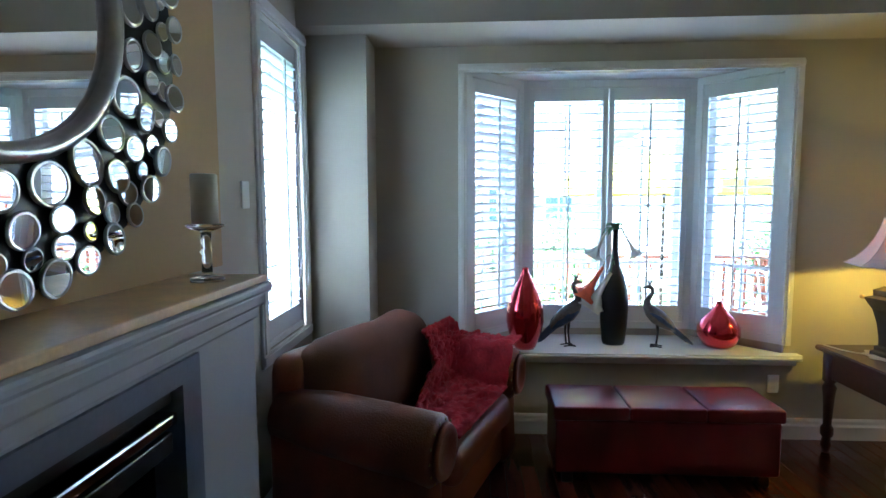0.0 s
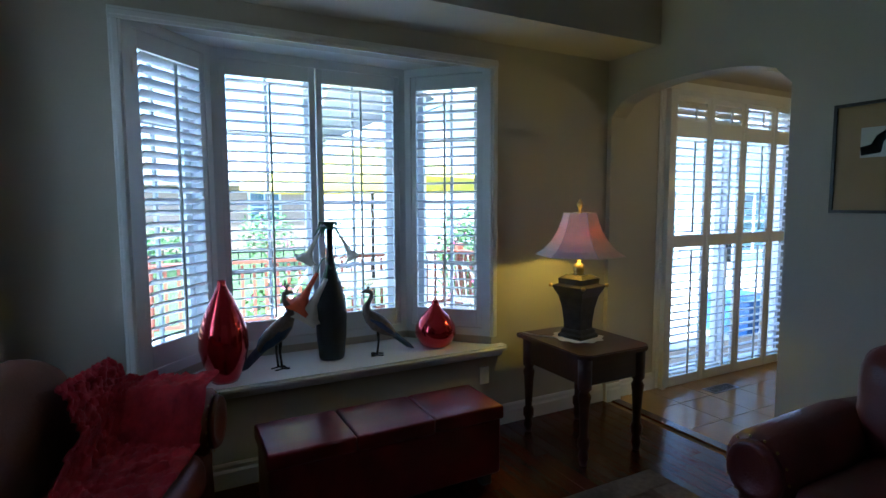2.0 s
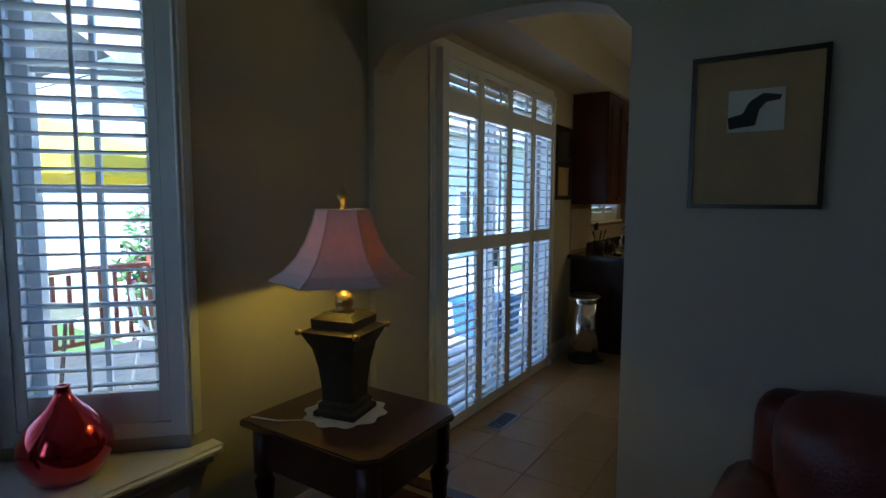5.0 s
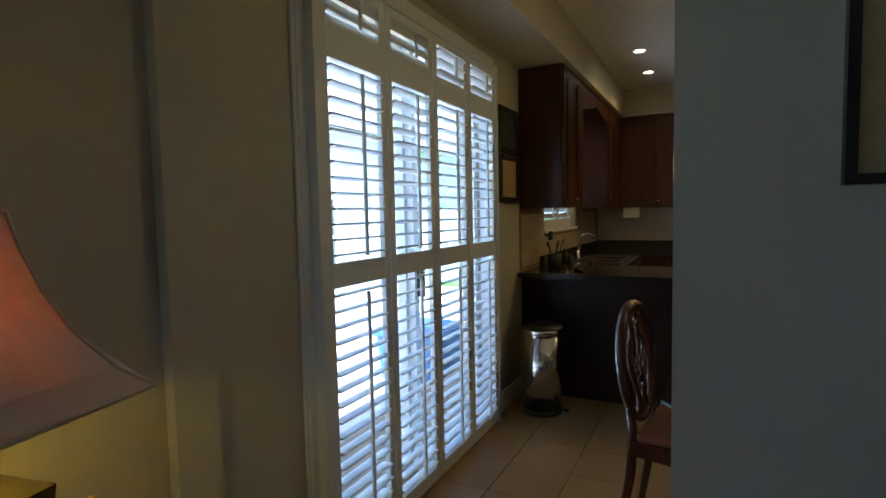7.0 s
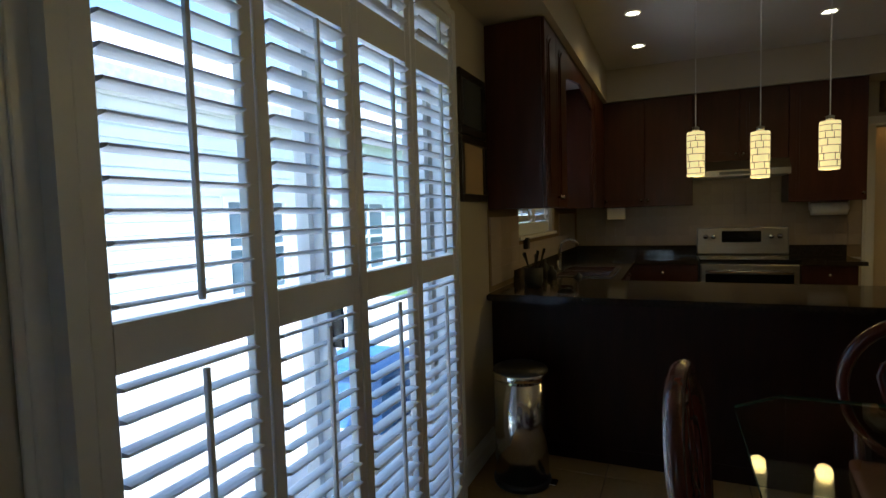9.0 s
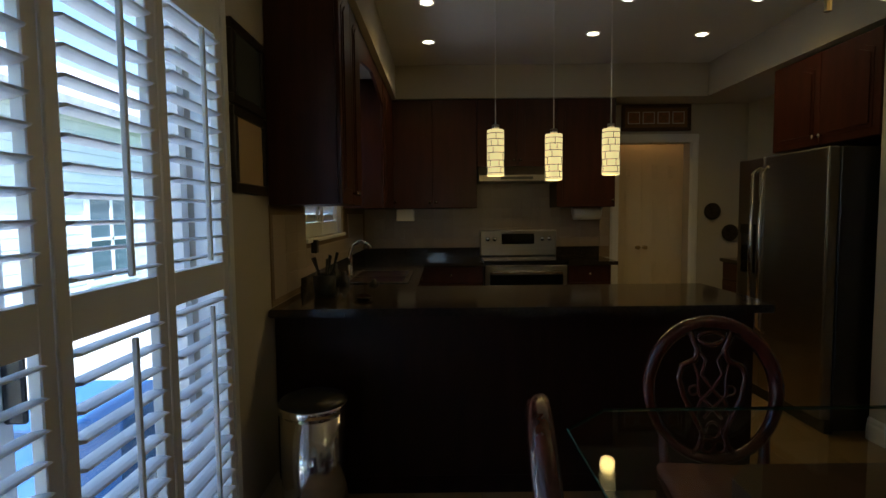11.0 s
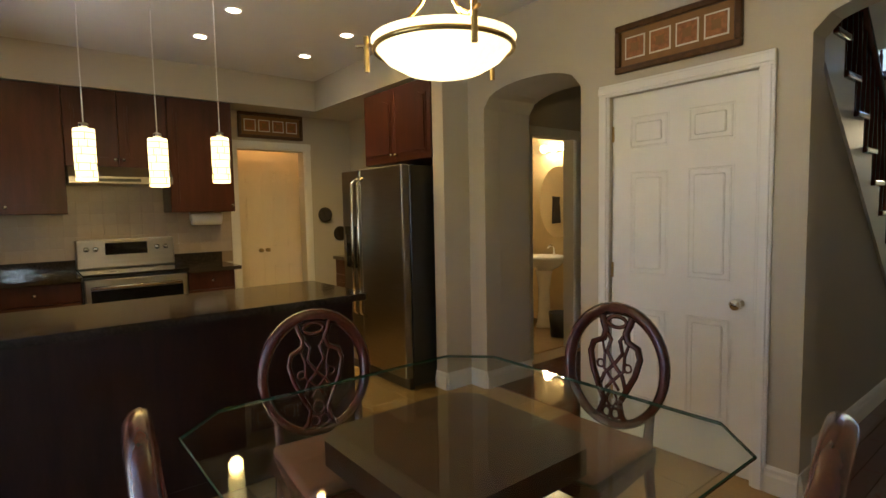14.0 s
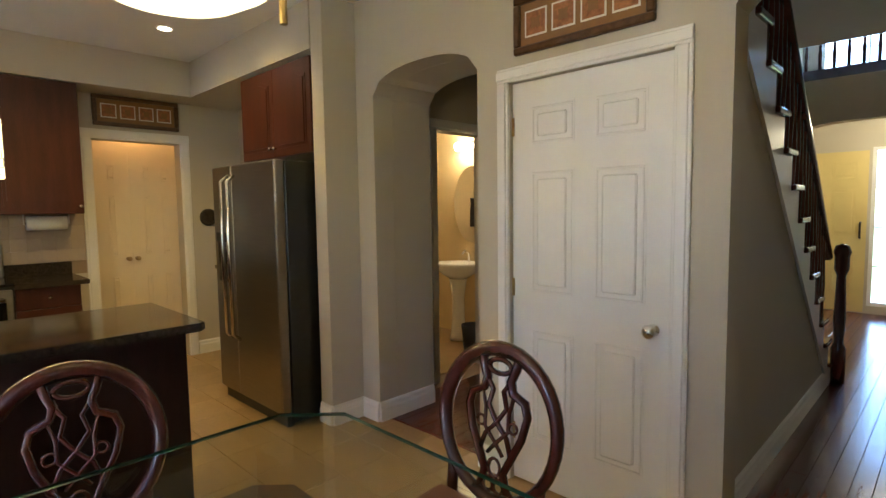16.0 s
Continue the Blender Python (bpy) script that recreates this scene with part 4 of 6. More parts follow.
ol = tagged(part("outlet", box(2.11, 2.18, WY - 0.008, WY, 0.295, 0.41, 0.003), M["white"]), "white wall outlet below the window seat", "outlet")
for z in (0.33, 0.375):
    part("socket", box(2.132, 2.158, WY - 0.0095, WY - 0.008, z - 0.012, z + 0.012, 0.0005, 1), M["lace"], ol)

# rug
ROOM = Vector((0.29, 0.29, 0))
rg = thing("area_rug", "dark patterned wool rug with a pale border", "rug")
part("field", box(-0.2, 2.2, -0.6, 2.24, 0.001, 0.011, 0.003, 1), M["rug"], rg)
bm = box(-0.36, 2.36, 2.24, 2.39, 0.001, 0.012, 0.003, 1)
box(2.2, 2.36, -0.6, 2.24, 0.001, 0.012, 0.003, 1, bm=bm)
box(-0.36, -0.2, -0.6, 2.24, 0.001, 0.012, 0.003, 1, bm=bm)
part("border", bm, M["rug_edge"], rg)
for k in range(9):
    for j in range(4):
        part("medallion", lathe([(0.08 if (k + j) % 2 else 0.05, 0), (0.05, 0.0015), (0, 0.002)], 8, 0.7), M["rug_edge"] if (k + j) % 2 else M["throw"], rg, "", pose(0.1 + k * 0.24, 2.1 - j * 0.3, 0.011, 0, 0, 22))

ROOM = Vector((0, 0, 0))

# ---- kitchen ----
KNOB = lathe([(0.006, 0), (0.006, 0.012), (0.014, 0.02), (0.015, 0.026), (0.0, 0.032)], 14)
KNOB_ME = mesh_of(KNOB, "knob", M["nickel"], True)


def arched_door(w, h, arched=True):
    """A raised-panel cabinet door, front at y 0 facing -y, from x 0, z 0."""
    bm = box(0.0015, w - 0.0015, 0.0, 0.02, 0.0015, h - 0.0015, 0.003, 1)
    g = 0.055
    top = h - g
    n = 10
    def outline(ins):
        pts = [(g + ins, g + ins), (w - g - ins, g + ins)]
        rise = min(0.05, h * 0.1) if arched else 0.0
        for k in range(n + 1):
            s = k / n
            pts.append((w - g - ins - (w - 2 * g - 2 * ins) * s, top - ins - rise + rise * math.sin(math.pi * s)))
        return pts
    prism(outline(0.0), -0.004, "y", 0.0, bm)
    prism(outline(0.022), -0.006, "y", -0.004, bm)
    return bm


def cabinet(name, label, m, w, d, h, doors, knob_low=True, arched=True, drawers=0):
    """A cabinet; the front faces -y at y 0, the body behind it."""
    root = thing(name, label, "cabinet", m)
    part("body", box(0, w, 0.021, d, 0, h), M["cab"], root)
    dh = h
    if drawers:
        dh = h - 0.16
        dr = part("drawer", box(0.003, w - 0.003, 0.0, 0.02, dh + 0.003, h - 0.003, 0.004, 1), M["cab"], root)
        part("knob", KNOB_ME, None, dr, "nickel knob", pose(w / 2, 0, h - 0.08, 90))
    dw = w / doors
    for k in range(doors):
        dd = part("door", arched_door(dw, dh, arched), M["cab"], root, "", pose(k * dw, 0, 0))
        kx = dw - 0.03 if (k % 2 == 0 and doors > 1) or (doors == 1) else 0.03
        part("knob", KNOB_ME, None, dd, "nickel knob", pose(kx, -0.002, 0.06 if knob_low else dh - 0.06, 90))
    return root


R90 = lambda x, y, z: pose(x, y, z, 0, 0, -90)      # faces -x
FX = XS - 0.35
UB, UT = 1.41, 2.435
# uppers on the range wall (local x runs along -y)
cabinet("wall_cabinet", "cherry wall cabinet with two arched doors", R90(FX, 3.283, UB), 0.845, 0.345, UT - UB, 2)
cabinet("wall_cabinet", "short cherry wall cabinet above the range hood", R90(FX, 2.435, 1.80), 0.755, 0.345, UT - 1.80, 2)
cabinet("wall_cabinet", "cherry wall cabinet with one arched door", R90(FX, 1.677, UB), 0.56, 0.345, UT - UB, 1)
# uppers on the sink wall
cabinet("wall_cabinet", "cherry wall cabinet beside the patio shutters", pose(6.09, WY - 0.345, UB), 0.62, 0.34, UT - UB, 2)
cabinet("wall_cabinet", "cherry corner wall cabinet", pose(7.92, WY - 0.345, UB), 0.775, 0.34, UT - UB, 1)
tagged(part("valance", prism([(6.715, 2.24), (6.715, UT), (7.915, UT), (7.915, 2.24), (7.7, 2.28), (7.3, 2.33), (6.93, 2.28)], 0.02, "y", WY - 0.34), M["cab"]), "arched cherry valance above the sink window", "valance")
# base units
for y, w, dr in ((3.0, 0.60, 1), (1.62, 0.40, 1)):
    cabinet("base_cabinet", "cherry base cabinet with a drawer", R90(8.47, y, 0.1), w, 0.575, 0.775, 1 if w < 0.5 else 2, False, False, 1)
for x, w in ((6.78, 0.36), (7.15, 0.78), (7.94, 0.525)):
    cabinet("base_cabinet", "cherry base cabinet under the sink counter", pose(x, 2.98, 0.1), w, 0.59, 0.775, 2 if w > 0.6 else 1, False, False, 1)
for nm, b in (("toe_kick", box(8.53, 9.04, 1.22, 3.55, 0, 0.099)), ("toe_kick", box(6.72, 8.52, 3.03, 3.55, 0, 0.099))):
    structure(nm, b, M["black"], "black recessed toe kick under the cabinets", "trim")

ct = thing("countertop", "polished black granite countertop with a low upstand", "countertop")
for bx in ((8.43, XS - 0.003, 1.17, 1.622), (8.43, XS - 0.003, 2.398, 2.929), (6.78, 7.08, 2.93, WY - 0.003), (7.78, XS - 0.003, 2.93, WY - 0.003), (7.081, 7.779, 2.93, 3.02), (7.081, 7.779, 3.42, WY - 0.003)):
    part("slab", box(*bx, 0.876, 0.91), M["granite"], ct)
part("upstand", box(XS - 0.022, XS - 0.012, 1.17, WY - 0.024, 0.9105, 1.01), M["granite"], ct)
part("upstand", box(6.56, XS - 0.012, WY - 0.022, WY - 0.012, 0.9105, 1.01), M["granite"], ct)

# peninsula
pn = thing("peninsula", "dark panelled kitchen peninsula below a granite bar top", "peninsula")
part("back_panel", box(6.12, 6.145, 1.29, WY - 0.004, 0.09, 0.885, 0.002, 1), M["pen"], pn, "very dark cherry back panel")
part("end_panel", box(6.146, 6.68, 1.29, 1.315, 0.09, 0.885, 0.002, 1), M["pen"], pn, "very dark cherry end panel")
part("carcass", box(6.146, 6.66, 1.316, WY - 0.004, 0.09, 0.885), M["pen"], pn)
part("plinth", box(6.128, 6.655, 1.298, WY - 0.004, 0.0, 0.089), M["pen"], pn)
bt = prism([(6.02, 1.26), (6.05, 1.23), (6.77, 1.23), (6.77, WY - 0.005), (6.02, WY - 0.005)], 0.038, "z", 0.892)
bmesh.ops.bevel(bt, geom=list(bt.edges), offset=0.006, segments=2, affect="EDGES")
tagged(part("bar_top", bt, M["granite"]), "polished black granite bar top of the peninsula", "countertop")

# sink, faucet, counter things
sk = thing("sink", "stainless steel double kitchen sink set in granite", "sink")
for x0, x1 in ((7.09, 7.42), (7.44, 7.77)):
    bm = bmesh.new()
    box(x0, x0 + 0.006, 3.03, 3.41, 0.73, 0.914, bm=bm)
    box(x1 - 0.006, x1, 3.03, 3.41, 0.73, 0.914, bm=bm)
    box(x0, x1, 3.03, 3.036, 0.73, 0.914, bm=bm)
    box(x0, x1, 3.404, 3.41, 0.73, 0.914, bm=bm)
    box(x0, x1, 3.03, 3.41, 0.725, 0.731, bm=bm)
    part("basin", bm, M["steel_h"], sk)
bm = box(7.05, 7.81, 3.0, 3.03, 0.9105, 0.917, 0.002, 1)
box(7.05, 7.81, 3.41, 3.47, 0.9105, 0.917, 0.002, 1, bm=bm)
box(7.05, 7.09, 3.03, 3.41, 0.9105, 0.917, 0.002, 1, bm=bm)
box(7.77, 7.81, 3.03, 3.41, 0.9105, 0.917, 0.002, 1, bm=bm)
box(7.42, 7.44, 3.03, 3.41, 0.90, 0.915, 0.002, 1, bm=bm)
part("rim", bm, M["steel_h"], sk)
fc = thing("faucet", "chrome gooseneck kitchen faucet with a side lever", "faucet", pose(7.43, 3.44, 0.917))
part("base", lathe([(0.028, 0), (0.026, 0.02), (0.018, 0.03), (0.018, 0.08)], 18), M["chrome"], fc, "", None, True)
part("spout", tube([(0, 0, 0.07), (0, 0, 0.17), (0.0, -0.02, 0.225), (0.01, -0.07, 0.25), (0.015, -0.12, 0.235), (0.015, -0.15, 0.2)], [0.013, 0.013, 0.013, 0.013, 0.014, 0.017], 12), M["chrome"], fc, "", None, True)
part("lever", tube([(0.015, 0, 0.05), (0.05, 0, 0.08), (0.08, 0, 0.13)], 0.006, 8), M["chrome"], fc)
for k, (x, y, h) in enumerate(((6.86, 3.38, 0.10), (6.94, 3.45, 0.14), (6.88, 3.2, 0.05))):
    tagged(part("counter_bottle", lathe([(0.03, 0), (0.034, 0.01), (0.034, h * 0.6), (0.014, h * 0.8), (0.014, h), (0.0, h)], 16), M["black"], None, "", pose(x, y, 0.911), True), "small dark bottle standing on the granite counter", "bottle", "counter bottles")

tagged(part("wall_adapter", box(6.80, 6.86, WY - 0.05, WY - 0.016, 1.13, 1.21, 0.006), M["black"]), "black plug adapter on the tiled backsplash", "adapter")
uc = thing("utensil_crock", "dark crock of black kitchen tools on the bar top", "crock", pose(6.42, 3.40, 0.931))
part("crock", lathe([(0.0, 0.0), (0.05, 0.0), (0.058, 0.02), (0.06, 0.11), (0.052, 0.115), (0.05, 0.02), (0.0, 0.015)], 20), M["black"], uc, "", None, True)
for k in range(5):
    a = k * 1.27
    part("tool", tube([(0.02 * math.cos(a), 0.02 * math.sin(a), 0.03), (0.045 * math.cos(a), 0.045 * math.sin(a), 0.14), (0.07 * math.cos(a), 0.07 * math.sin(a), 0.19 + 0.01 * k)], [0.006, 0.007, 0.014], 8, None, False, 0.5), M["black"], uc, "", None, True)
tray = thing("spoon_rest", "steel spoon rest lying on the bar top", "tray", pose(6.3, 3.18, 0.931, 0, 0, 20))
part("dish", lathe([(0.0, 0.0), (0.05, 0.001), (0.075, 0.012), (0.08, 0.015), (0.05, 0.005), (0.0, 0.004)], 24, 0.6), M["steel_h"], tray, "", None, True)

# range
ROOM = Vector((0.05, 0.178, 0.01))
rn = thing("range", "stainless steel electric range with a black glass top", "range")
RY0, RY1 = 1.445, 2.215
part("body", box(8.42, 8.97, RY0, RY1, 0.02, 0.895), M["black"], rn)
part("cooktop", box(8.38, 8.93, RY0, RY1, 0.896, 0.914, 0.004, 1), M["blackglass"], rn)
for y, x, r in ((1.63, 8.52, 0.09), (2.03, 8.52, 0.07), (1.63, 8.8, 0.07), (2.03, 8.8, 0.09)):
    part("burner", tube([(x + r * math.cos(2 * math.pi * k / 24), y + r * math.sin(2 * math.pi * k / 24), 0.9145) for k in range(24)], 0.0018, 4, None, True), M["steel"], rn)
part("oven_door", box(8.385, 8.42, RY0 + 0.01, RY1 - 0.01, 0.22, 0.87, 0.006, 1), M["steel"], rn)
part("oven_window", box(8.379, 8.385, RY0 + 0.05, RY1 - 0.05, 0.30, 0.785, 0.002, 1), M["blackglass"], rn)
part("oven_handle", tube([(8.385, RY0 + 0.06, 0.80), (8.34, RY0 + 0.07, 0.81), (8.335, (RY0 + RY1) / 2, 0.812), (8.34, RY1 - 0.07, 0.81), (8.385, RY1 - 0.06, 0.80)], 0.014, 10), M["steel_h"], rn, "", None, True)
part("drawer", box(8.385, 8.42, RY0 + 0.01, RY1 - 0.01, 0.04, 0.205, 0.006, 1), M["steel"], rn)
bk = part("backguard", box(8.9, 8.975, RY0, RY1, 0.914, 1.175, 0.012), M["steel"], rn)
part("clock_panel", box(8.894, 8.9, 1.67, 2.0, 1.035, 1.14, 0.002, 1), M["blackglass"], bk)
for y in (1.52, 1.59, 2.07, 2.14):
    part("dial", lathe([(0.024, 0), (0.022, 0.018), (0.012, 0.022), (0, 0.022)], 18), M["chrome"], bk, "", pose(8.9, y, 1.088, 0, -90, 0), True)
hd = thing("range_hood", "slim stainless range hood under the short cabinet", "range hood")
bm = bmesh.new()
v = [[bm.verts.new((x, y, z)) for x, z in ((8.99, 1.645), (8.5, 1.645), (8.5, 1.70), (8.6, 1.786), (8.99, 1.786))] for y in (1.505, 2.25)]
bm.faces.new(v[0]); bm.faces.new(v[1])
for k in range(5):
    bm.faces.new((v[0][k], v[0][(k + 1) % 5], v[1][(k + 1) % 5], v[1][k]))
part("canopy", bm, M["steel"], hd)
part("switch_strip", box(8.494, 8.5, 1.75, 2.05, 1.66, 1.685, 0.002, 1), M["black"], hd)

# paper towel
pt = thing("paper_towel", "white paper towel roll under the wall cabinet", "paper towel", pose(8.80, 1.17, 1.33))
part("roll", lathe([(0.018, -0.13), (0.055, -0.13), (0.055, 0.13), (0.018, 0.13)], 28), M["towel"], pt, "", pose(0, 0, 0, 90), True)
part("rod", tube([(0, -0.15, 0), (0, 0.15, 0)], 0.008, 8), M["chrome"], pt)
for s in (-1, 1):
    part("bracket", box(-0.01, 0.01, s * 0.145 - 0.004, s * 0.145 + 0.004, -0.01, 0.068), M["white"], pt)
tagged(part("radio", box(8.7, 8.85, 2.87, 3.04, 1.28, 1.398, 0.008), M["white"]), "small cream under-cabinet appliance", "radio")
for k, (y, z) in enumerate(((3.0, 1.13), (1.37, 1.14))):
    tagged(part("outlet", box(XS - 0.064, XS - 0.056, y - 0.035, y + 0.035, z - 0.055, z + 0.055, 0.003, 1), M["white"]), "white outlet on the tiled backsplash", "outlet", "backsplash outlets")
tagged(part("outlet", box(6.45, 6.52, WY - 0.192, WY - 0.184, 1.1, 1.21, 0.003, 1), M["white"]), "white outlet on the tiled backsplash", "outlet", "backsplash outlets")

ROOM = Vector((0, 0, 0))
# refrigerator
fr_ = thing("refrigerator", "side-by-side refrigerator with steel doors and black sides", "refrigerator")
GX0, GX1, GY = 6.74, 7.68, 0.51
part("body", box(GX0, GX1, -0.33, GY - 0.075, 0.02, 1.73, 0.006, 1), M["black"], fr_)
SPL = 7.36
for a, b in ((GX0, SPL - 0.003), (SPL + 0.003, GX1)):
    dr = part("door", box(a, b, GY - 0.07, GY, 0.09, 1.735, 0.012), M["steel"], fr_)
    hx = SPL - 0.05 if a < SPL - 0.1 else SPL + 0.05
    part("handle", tube([(hx, GY, 0.5), (hx, GY + 0.05, 0.54), (hx, GY + 0.055, 1.1), (hx, GY + 0.05, 1.62), (hx, GY, 1.66)], 0.014, 10), M["steel_h"], dr, "", None, True)
part("kick_grille", box(GX0 + 0.01, GX1 - 0.01, GY - 0.09, GY - 0.04, 0.0, 0.085), M["black"], fr_)
dp = part("dispenser", box(SPL + 0.08, GX1 - 0.06, GY - 0.002, GY + 0.004, 0.9, 1.26, 0.004, 1), M["blackglass"], fr_)
part("dispenser_trim", box(SPL + 0.08, GX1 - 0.06, GY + 0.004, GY + 0.012, 1.19, 1.26, 0.003, 1), M["black"], dp)
cabinet("wall_cabinet", "deep cherry cabinet above the refrigerator", pose(7.68, 0.26, 1.79, 0, 0, 180), 0.985, 0.59, 0.615, 2)
cabinet("tall_cabinet", "cherry base cabinet beside the refrigerator", pose(8.65, 0.1, 0.1, 0, 0, 180), 0.94, 0.43, 0.775, 2, False, False, 1)
tagged(part("countertop", box(7.695, 8.67, -0.335, 0.12, 0.876, 0.91, 0.004, 1), M["granite"]), "short black granite counter beside the refrigerator", "countertop")
for y, z, r in ((0.017, 1.355, 0.085), (-0.167, 1.135, 0.085)):
    pl = tagged(part("wall_plate", lathe([(0.0, 0.0), (r * 0.5, 0.004), (r * 0.8, 0.012), (r, 0.02), (r, 0.024), (r * 0.7, 0.016), (0.0, 0.009)], 28), M["iron"], None, "", pose(XS - 0.002, y, z, 0, -90, 0), True), "dark decorative metal plate hung on the wall", "plate", "wall plates")

# pantry doors in their lit recess
ROOM = Vector((0.05, 0.15, 0))
structure("pantry_wall", arch_wall(-0.2, 1.1, 2.6, [], 9.35, 9.45, "x"), M["pantry"], "warm cream wall behind the pantry doorway", "wall")
for k, y in enumerate((0.0, 0.462)):
    pd = tagged(part("door_%d" % (k + 2), panel_door(0.455, 1.98, 0.03, M["pantry"]), M["pantry"], None, "", pose(9.345, y, 0.01, 0, 0, 90)), "cream six-panel pantry door, closed", "door", "pantry doors", "structure")
    part("door_knob", lathe([(0.02, 0), (0.008, 0.01), (0.008, 0.025), (0.022, 0.035), (0.022, 0.05), (0, 0.056)], 16), M["brass"], pd, "brass knob", pose(0.42 if k == 0 else 0.035, 0.0, 0.96, -90), True)
bm = box(9.14, 9.75, -0.2, -0.1, 0, 2.6)
box(9.14, 9.75, 1.0, 1.1, 0, 2.6, bm=bm)
box(9.14, 9.85, -0.2, 1.1, 2.5, 2.6, bm=bm)
structure("wall_pantry_recess", bm, M["pantry"], "warm cream walls of the pantry recess", "wall")
lamp("pantry_light", (9.22, 0.45, 2.42), 5.0, (1.0, 0.52, 0.16), 0.06)
structure("floor_pantry", box(9.14, 9.85, -0.2, 1.1, -0.1, -0.001), M["tile"], "cream tile floor of the pantry recess", "floor")

ROOM = Vector((0, 0, 0))


def quad_art(name, label, m, w, h):
    """A long frame with four square prints in a row, facing -y."""
    root = thing(name, label, "picture", m, "tile prints")
    bm = bmesh.new()
    f = 0.035
    box(0, w, -0.03, 0, 0, f, 0.006, 1, bm=bm)
    box(0, w, -0.03, 0, h - f, h, 0.006, 1, bm=bm)
    box(0, f, -0.03, 0, f, h - f, 0.006, 1, bm=bm)
    box(w - f, w, -0.03, 0, f, h - f, 0.006, 1, bm=bm)
    part("frame", bm, M["frame_brown"], root)
    part("mount", box(f, w - f, -0.012, -0.002, f, h - f), M["mat_gold"], root)
    s = (h - 2 * f) * 0.62
    gap = (w - 2 * f - 4 * s) / 5
    for k in range(4):
        x = f + gap + k * (s + gap)
        pr = part("print", box(x, x + s, -0.0145, -0.012, h / 2 - s / 2, h / 2 + s / 2), M["paper"], root)
        part("print_field", box(x + s * 0.07, x + s * 0.93, -0.0158, -0.0145, h / 2 - s * 0.43, h / 2 + s * 0.43), M["rust"], pr)
        part("print_motif", prism([(x + s / 2 + s * (0.3 if j % 2 else 0.18) * math.cos(math.pi * j / 4), h / 2 + s * (0.3 if j % 2 else 0.18) * math.sin(math.pi * j / 4)) for j in range(8)], -0.001, "y", -0.0158), M["mat_gold"], pr)


quad_art("framed_prints", "bronze frame with four square rust-toned prints", pose(5.255, 0.002, 2.14, 0, 0, 180), 0.685, 0.265)
quad_art("framed_prints", "dark frame with four square prints above the pantry", pose(XS - 0.002, 0.953, 2.17, 0, 0, -90), 0.70, 0.265)

# frames beside the patio shutters
for x, z0, z1 in ((5.66, 1.79, 2.11), (5.66, 1.45, 1.785)):
    pf = thing("small_picture", "small dark frame hung beside the patio shutters", "picture", pose(x, WY - 0.002, z0), "small frames")
    w, h = 0.37, z1 - z0
    bm = box(0, w, -0.022, 0, 0, 0.04, 0.004, 1)
    box(0, w, -0.022, 0, h - 0.04, h, 0.004, 1, bm=bm)
    box(0, 0.04, -0.022, 0, 0.04, h - 0.04, 0.004, 1, bm=bm)
    box(w - 0.04, w, -0.022, 0, 0.04, h - 0.04, 0.004, 1, bm=bm)
    part("frame", bm, M["frame_dark"], pf)
    part("print", box(0.04, w - 0.04, -0.012, -0.002, 0.04, h - 0.04), M["ink"] if z0 > 1.6 else M["mat_tan"], pf)

# step bin
bn = thing("trash_can", "round stainless steel step bin with a domed lid", "trash can", pose(5.79, 3.32, 0) @ Matrix.Diagonal((1.05, 1.05, 1.0, 1)))
part("base", lathe([(0.135, 0), (0.14, 0.012), (0.14, 0.03), (0.13, 0.035)], 32), M["black"], bn, "", None, True)
part("body", lathe([(0.13, 0.034), (0.13, 0.56)], 36), M["steel_h"], bn, "", None, True)
part("lid", lathe([(0.134, 0.56), (0.136, 0.58), (0.128, 0.60), (0.09, 0.615), (0.0, 0.622)], 36), M["black"], bn, "", None, True)
part("lid_band", lathe([(0.137, 0.555), (0.139, 0.56), (0.139, 0.58), (0.136, 0.585)], 36), M["chrome"], bn, "", None, True)
part("pedal", box(-0.03, 0.03, -0.17, -0.12, 0.01, 0.022, 0.003, 1), M["chrome"], bn)

# dining table
CX, CY = 4.62, 1.79
def octo(r, c=0.76):
    return [(r, -r * c), (r, r * c), (r * c, r), (-r * c, r), (-r, r * c), (-r, -r * c), (-r * c, -r), (r * c, -r)]
dt = thing("dining_table", "octagonal glass dining table on a dark wooden pedestal", "table", pose(CX, CY, 0))
bm = prism(octo(0.635), 0.012, "z", 0.735)
bmesh.ops.bevel(bm, geom=[e for e in bm.edges if abs(e.verts[0].co.z - e.verts[1].co.z) < 1e-5], offset=0.003, segments=1, affect="EDGES")
bm.normal_update()
for f in bm.faces:
    f.material_index = 1 if abs(f.normal.z) < 0.9 else 0
tg = part("glass_top", bm, (M["tabletop"], M["glass_edge"]), dt, "clear glass with a green edge")
part("plinth", prism(octo(0.40), 0.10, "z", 0.0), M["cab"], dt)
part("pedestal", prism(octo(0.20), 0.55, "z", 0.10), M["cab"], dt)
part("cap", prism(octo(0.30), 0.075, "z", 0.65), M["cab"], dt)


